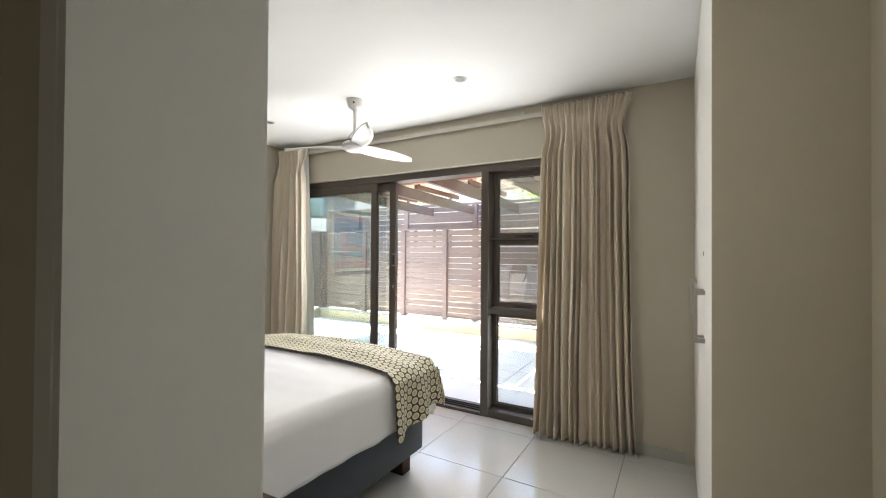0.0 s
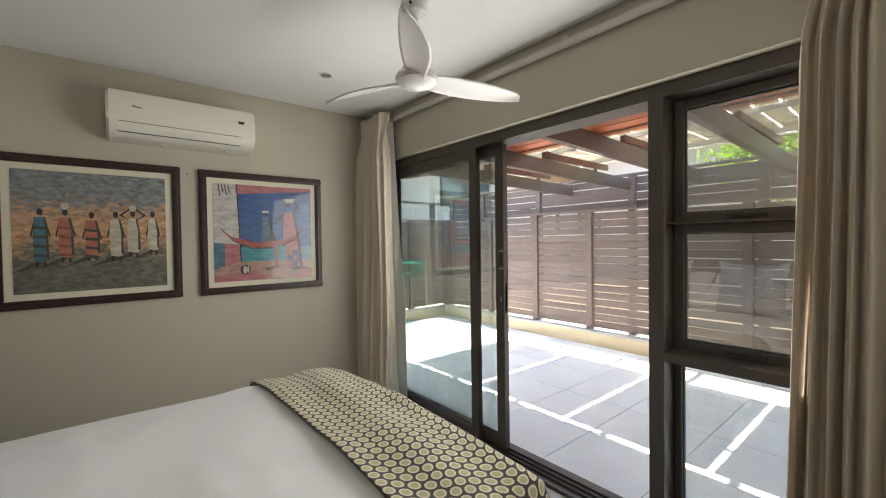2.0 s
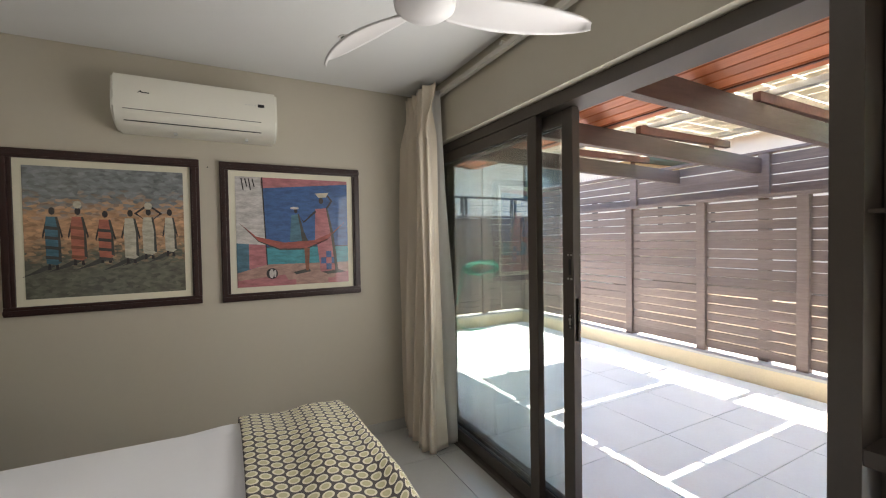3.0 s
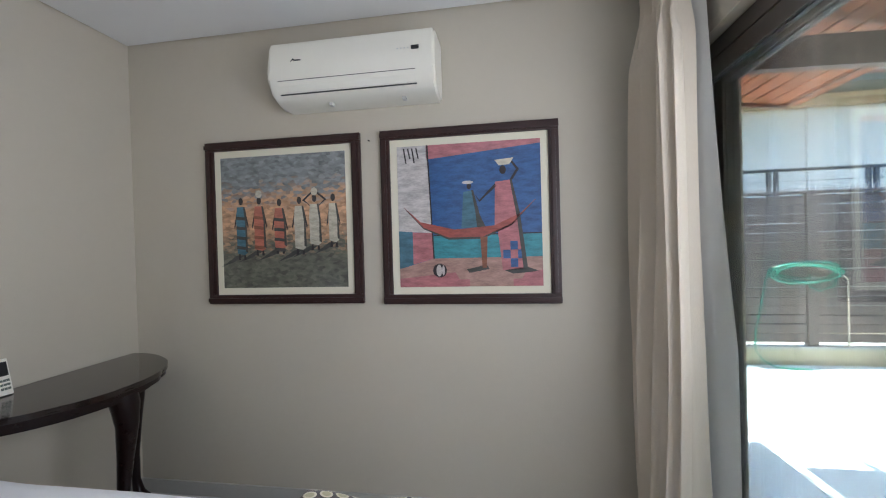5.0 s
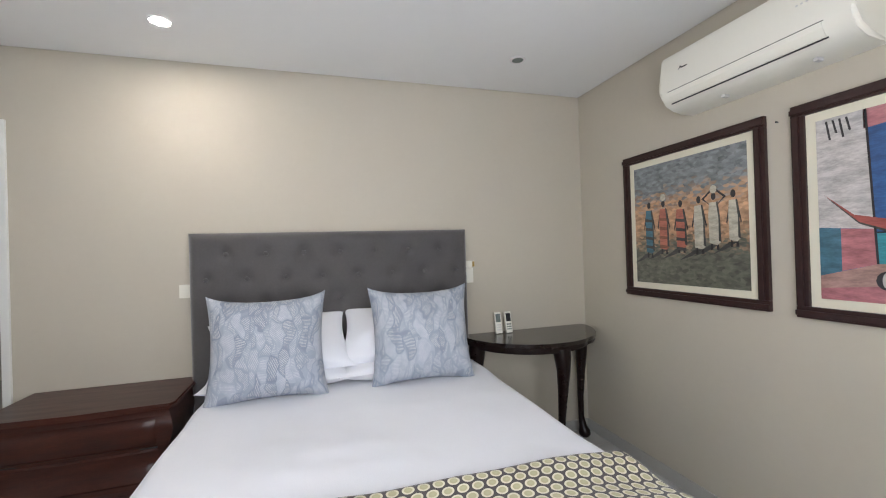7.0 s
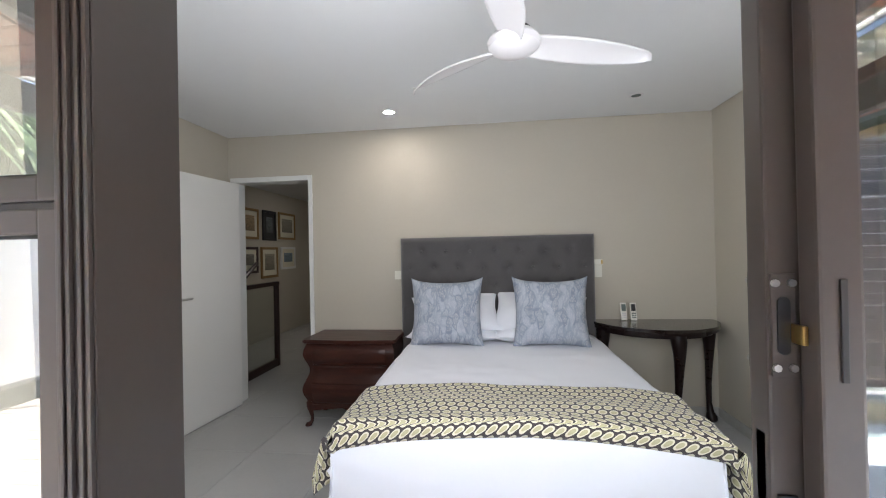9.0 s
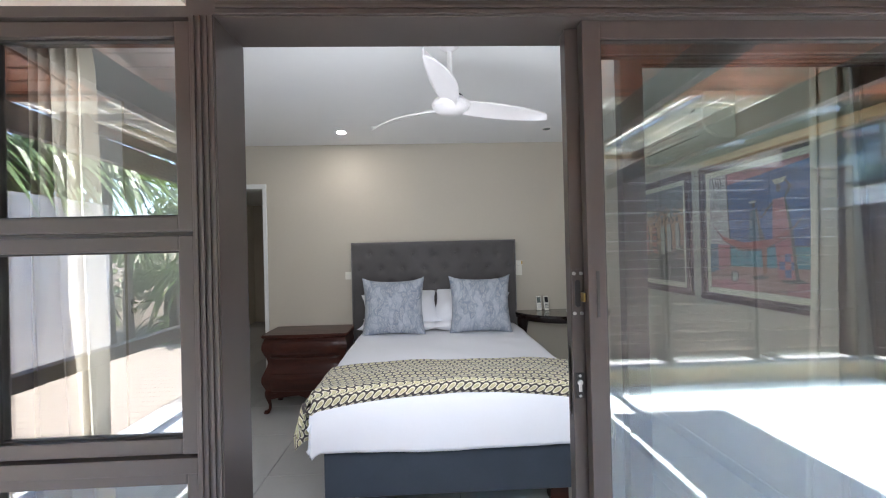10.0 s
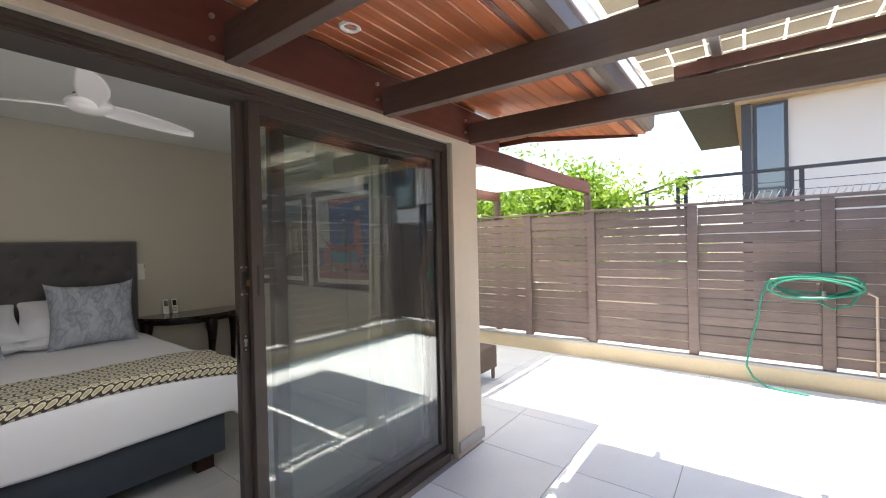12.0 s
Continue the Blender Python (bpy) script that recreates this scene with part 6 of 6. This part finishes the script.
def remote(x, dark, tiltdeg):
    ob = thing("remote_control", (x, 0.36, 0.786), "ivory air conditioner remote standing against the wall", "remote control", "remote controls")
    bodyb = box(x - 0.023, x + 0.023, -0.010, 0.010, 0, 0.142, 0.004)
    scr = box(x - 0.017, x + 0.017, 0.0095, 0.0115, 0.075, 0.130, 0.001)
    keys = bmesh.new()
    for i in range(3):
        for j in range(3):
            box(x - 0.016 + i * 0.0115, x - 0.007 + i * 0.0115, 0.0095, 0.0118, 0.020 + j * 0.016, 0.029 + j * 0.016, bm=keys)
    m = Matrix.Translation((0, 0.385, 0.787)) @ Matrix.Rotation(radians(tiltdeg), 4, "X")
    for b in (bodyb, scr, keys):
        bmesh.ops.transform(b, matrix=m, verts=b.verts)
    part("case", bodyb, PLASTIC, ob, "", True)
    part("screen", scr, SCREEN if not dark else BLACK, ob, "grey display")
    part("keypad", keys, PLASTIC_GREY if not dark else SCREEN, ob)


remote(-2.757, False, 12)
remote(-2.832, True, 12)


def wall_plate(name, x, z, w, h, label):
    ob = thing(name, (x, YS, z), label, "switch plate", "switch plates by the bed")
    part("plate", box(x - w / 2, x + w / 2, YS, YS + 0.008, z - h / 2, z + h / 2, 0.003), PLASTIC, ob)
    part("rocker", box(x - w * 0.3, x + w * 0.3, YS + 0.008, YS + 0.012, z - h * 0.28, z + h * 0.28, 0.002), PLASTIC, ob)
    return ob


wall_plate("switch_plate", -2.578, 1.185, 0.07, 0.10, "white light switch beside the headboard")
wall_plate("switch_plate", -0.885, 1.175, 0.07, 0.075, "white light switch beside the headboard")
cradle = thing("remote_holder", (-2.578, YS, 1.24), "small cream wall holder with a brass edge", "remote holder")
part("cup", box(-2.615, -2.545, YS, YS + 0.03, 1.238, 1.285, 0.004), PLASTIC, cradle)
part("edge", box(-2.613, -2.600, YS + 0.03, YS + 0.033, 1.245, 1.28), BRASS, cradle)

# ---- built-in wardrobe ----
WX, WY0, WY1 = 0.375, 1.52, 3.085
ward = thing("wardrobe", (0.5, 2.35, 0), "full-height built-in white wardrobe with bar handles", "wardrobe")
part("carcass", box(WX + 0.022, XE, WY0 + 0.02, WY1, 0.0, ZC - 0.004), WHITE, ward)
# end facing away from the window: wall taupe paints its shade
part("end_panel", box(WX, XE, WY0, WY0 + 0.018, 0.0, ZC - 0.004, 0.001), PAINT, ward, "end panel in taupe, its shade put into the colour")
part("plinth", box(WX + 0.03, WX + 0.04, WY0 + 0.02, WY1, 0.0, 0.08), WHITE, ward)
nd = 4
for k in range(nd):
    y0 = WY0 + 0.02 + k * (WY1 - WY0 - 0.02) / nd
    y1 = y0 + (WY1 - WY0 - 0.02) / nd
    leafp = part("door", box(WX, WX + 0.019, y0 + 0.0015, y1 - 0.0015, 0.08, ZC - 0.012, 0.0015), WHITE, ward)
    hy = y1 - 0.035 if k % 2 == 0 else y0 + 0.035
    hb_ = bmesh.new()
    box(WX - 0.034, WX - 0.024, hy - 0.006, hy + 0.006, 1.0, 1.2, 0.002, bm=hb_)
    for zz in (1.0, 1.182):
        box(WX - 0.026, WX, hy - 0.008, hy + 0.008, zz, zz + 0.018, 0.001, bm=hb_)
    part("handle", hb_, STEEL, leafp, "brushed steel bar handle")
    if k == 1:
        part("lock", tube([(WX - 0.003, hy, 1.34), (WX, hy, 1.34)], 0.009, 10), STEEL, leafp, "small steel lock")

# ---- passage beyond the doorway ----
structure("wall_passage_east", box(2.0, 2.2, -4.4, 0.165, -0.1, 2.75), PAINT, "taupe passage wall hung with small pictures", "wall")
structure("wall_passage_south", box(-1.2, 2.2, -4.6, -4.4, -0.1, 2.75), PAINT, "taupe wall at the end of the passage", "wall")
structure("wall_passage_west", box(-0.6, -0.4, -4.4, 0.165, -0.1, 2.75), PAINT, "taupe passage side wall", "wall")
structure("ceiling_passage", box(-0.4, 2.0, -4.4, 0.165, 2.45, 2.6), CEIL, "white passage ceiling", "ceiling")
passage = structure("floor_passage", box(-0.6, 2.0, -4.5, -3.79, -0.12, -0.006), GROUT, "grey tiled passage floor", "floor")
HALL = [(-1.74, -2.27, 1.63, 2.11, GOLD, (0.36, 0.26, 0.14)), (-2.39, -2.80, 1.62, 2.12, BLACK, (0.12, 0.13, 0.14)), (-2.89, -3.48, 1.65, 2.13, GOLD, (0.28, 0.26, 0.20)),
        (-1.77, -2.24, 1.10, 1.51, FRAME_WD, (0.24, 0.22, 0.18)), (-2.33, -2.84, 1.00, 1.51, GOLD, (0.28, 0.25, 0.18)), (-2.95, -3.47, 1.12, 1.52, CASING, (0.16, 0.24, 0.30))]
for i, (ya, yb, za, zb, fm, colr) in enumerate(HALL):
    lab = ("gilt framed landscape print in the passage", "black framed dark photograph in the passage", "gilt framed seascape print in the passage", "dark framed landscape print in the passage", "gilt framed harbour print in the passage", "white framed blue sea print in the passage")[i]
    ob = thing("small_picture", (1.99, ya, za), lab, "framed picture", "pictures in the passage")
    y0, y1 = min(ya, yb), max(ya, yb)
    for bar in ((y0, y1, za, za + 0.04), (y0, y1, zb - 0.04, zb), (y0, y0 + 0.04, za + 0.04, zb - 0.04), (y1 - 0.04, y1, za + 0.04, zb - 0.04)):
        part("frame_bar", box(1.975, 1.999, *bar, 0.003), fm, ob)
    part("mount", box(1.987, 1.993, y0 + 0.04, y1 - 0.04, za + 0.04, zb - 0.04), MATCARD if fm is not BLACK else BLACK, ob)
    pm = canvas_material("passage_print", tuple(c * 0.6 for c in colr), colr, tuple(min(1, c * 1.6) for c in colr), 0.0, zb - za)
    part("print", box(1.984, 1.9865, y0 + 0.11, y1 - 0.11, za + 0.13, zb - 0.11), pm, ob)
bal_in = thing("stair_balustrade", (0.98, -0.6, 0), "dark timber framed glass balustrade at the stairwell", "balustrade")
for nm, b in (("post", (0.955, 1.005, -1.0, -0.95, 0, 1.0)), ("post", (0.955, 1.005, 0.06, 0.11, 0, 1.0)), ("top_rail", (0.95, 1.01, -1.0, 0.11, 1.0, 1.045)), ("bottom_rail", (0.96, 1.0, -0.95, 0.06, 0.0, 0.09))):
    part(nm, box(*b, 0.004), FRAME_WD, bal_in)
gp = part("glass_panel", box(0.976, 0.984, -0.95, 0.06, 0.09, 1.0), GLASS, bal_in, "clear glass panel")
gp.visible_shadow = False
hand = thing("stair_handrail", (1.9, -1.5, 0.6), "sloping dark timber stair handrail", "handrail")
part("rail", tube([(1.92, -2.1, 1.25), (1.92, -0.3, 0.15)], 0.03, 10), FRAME_WD, hand, "", True)
for t in (0.15, 0.6):
    part("bracket", tube([(1.92, -2.1 + 1.8 * t, 1.25 - 1.1 * t), (2.0, -2.1 + 1.8 * t, 1.20 - 1.1 * t)], 0.01, 6), STEEL, hand)
sw = thing("switch_plate", (1.99, -1.60, 1.16), "white switch plate in the passage", "switch plate")
part("plate", box(1.992, 2.0, -1.64, -1.56, 1.10, 1.22, 0.003), PLASTIC, sw)

hall_dl = thing("downlight", (0.9, -2.6, 2.45), "recessed passage downlight, switched on", "downlight", "ceiling downlights")
part("lens", lathe([(0.033, -0.004), (0.033, -0.0005), (0.01, -0.0004)], (0.9, -2.6, 2.45), 20), LAMP_ON, hall_dl, "glowing lens")

# ---- tiles last ----
lay_tiles(floor, TILE, XW, 2.0, -3.8, 3.12, 0.0, 0.6, 0.004, -0.62, 0.55)
lay_tiles(patio, TILE_OUT, -6.27, 0.9, YO + 0.03, 6.22, -0.030, 0.6, 0.005, -3.72, 3.36)
lay_tiles(patio_w, TILE_OUT, -6.27, XW - 0.25, -2.9, YO + 0.03, -0.030, 0.6, 0.005, -3.72, 3.36)
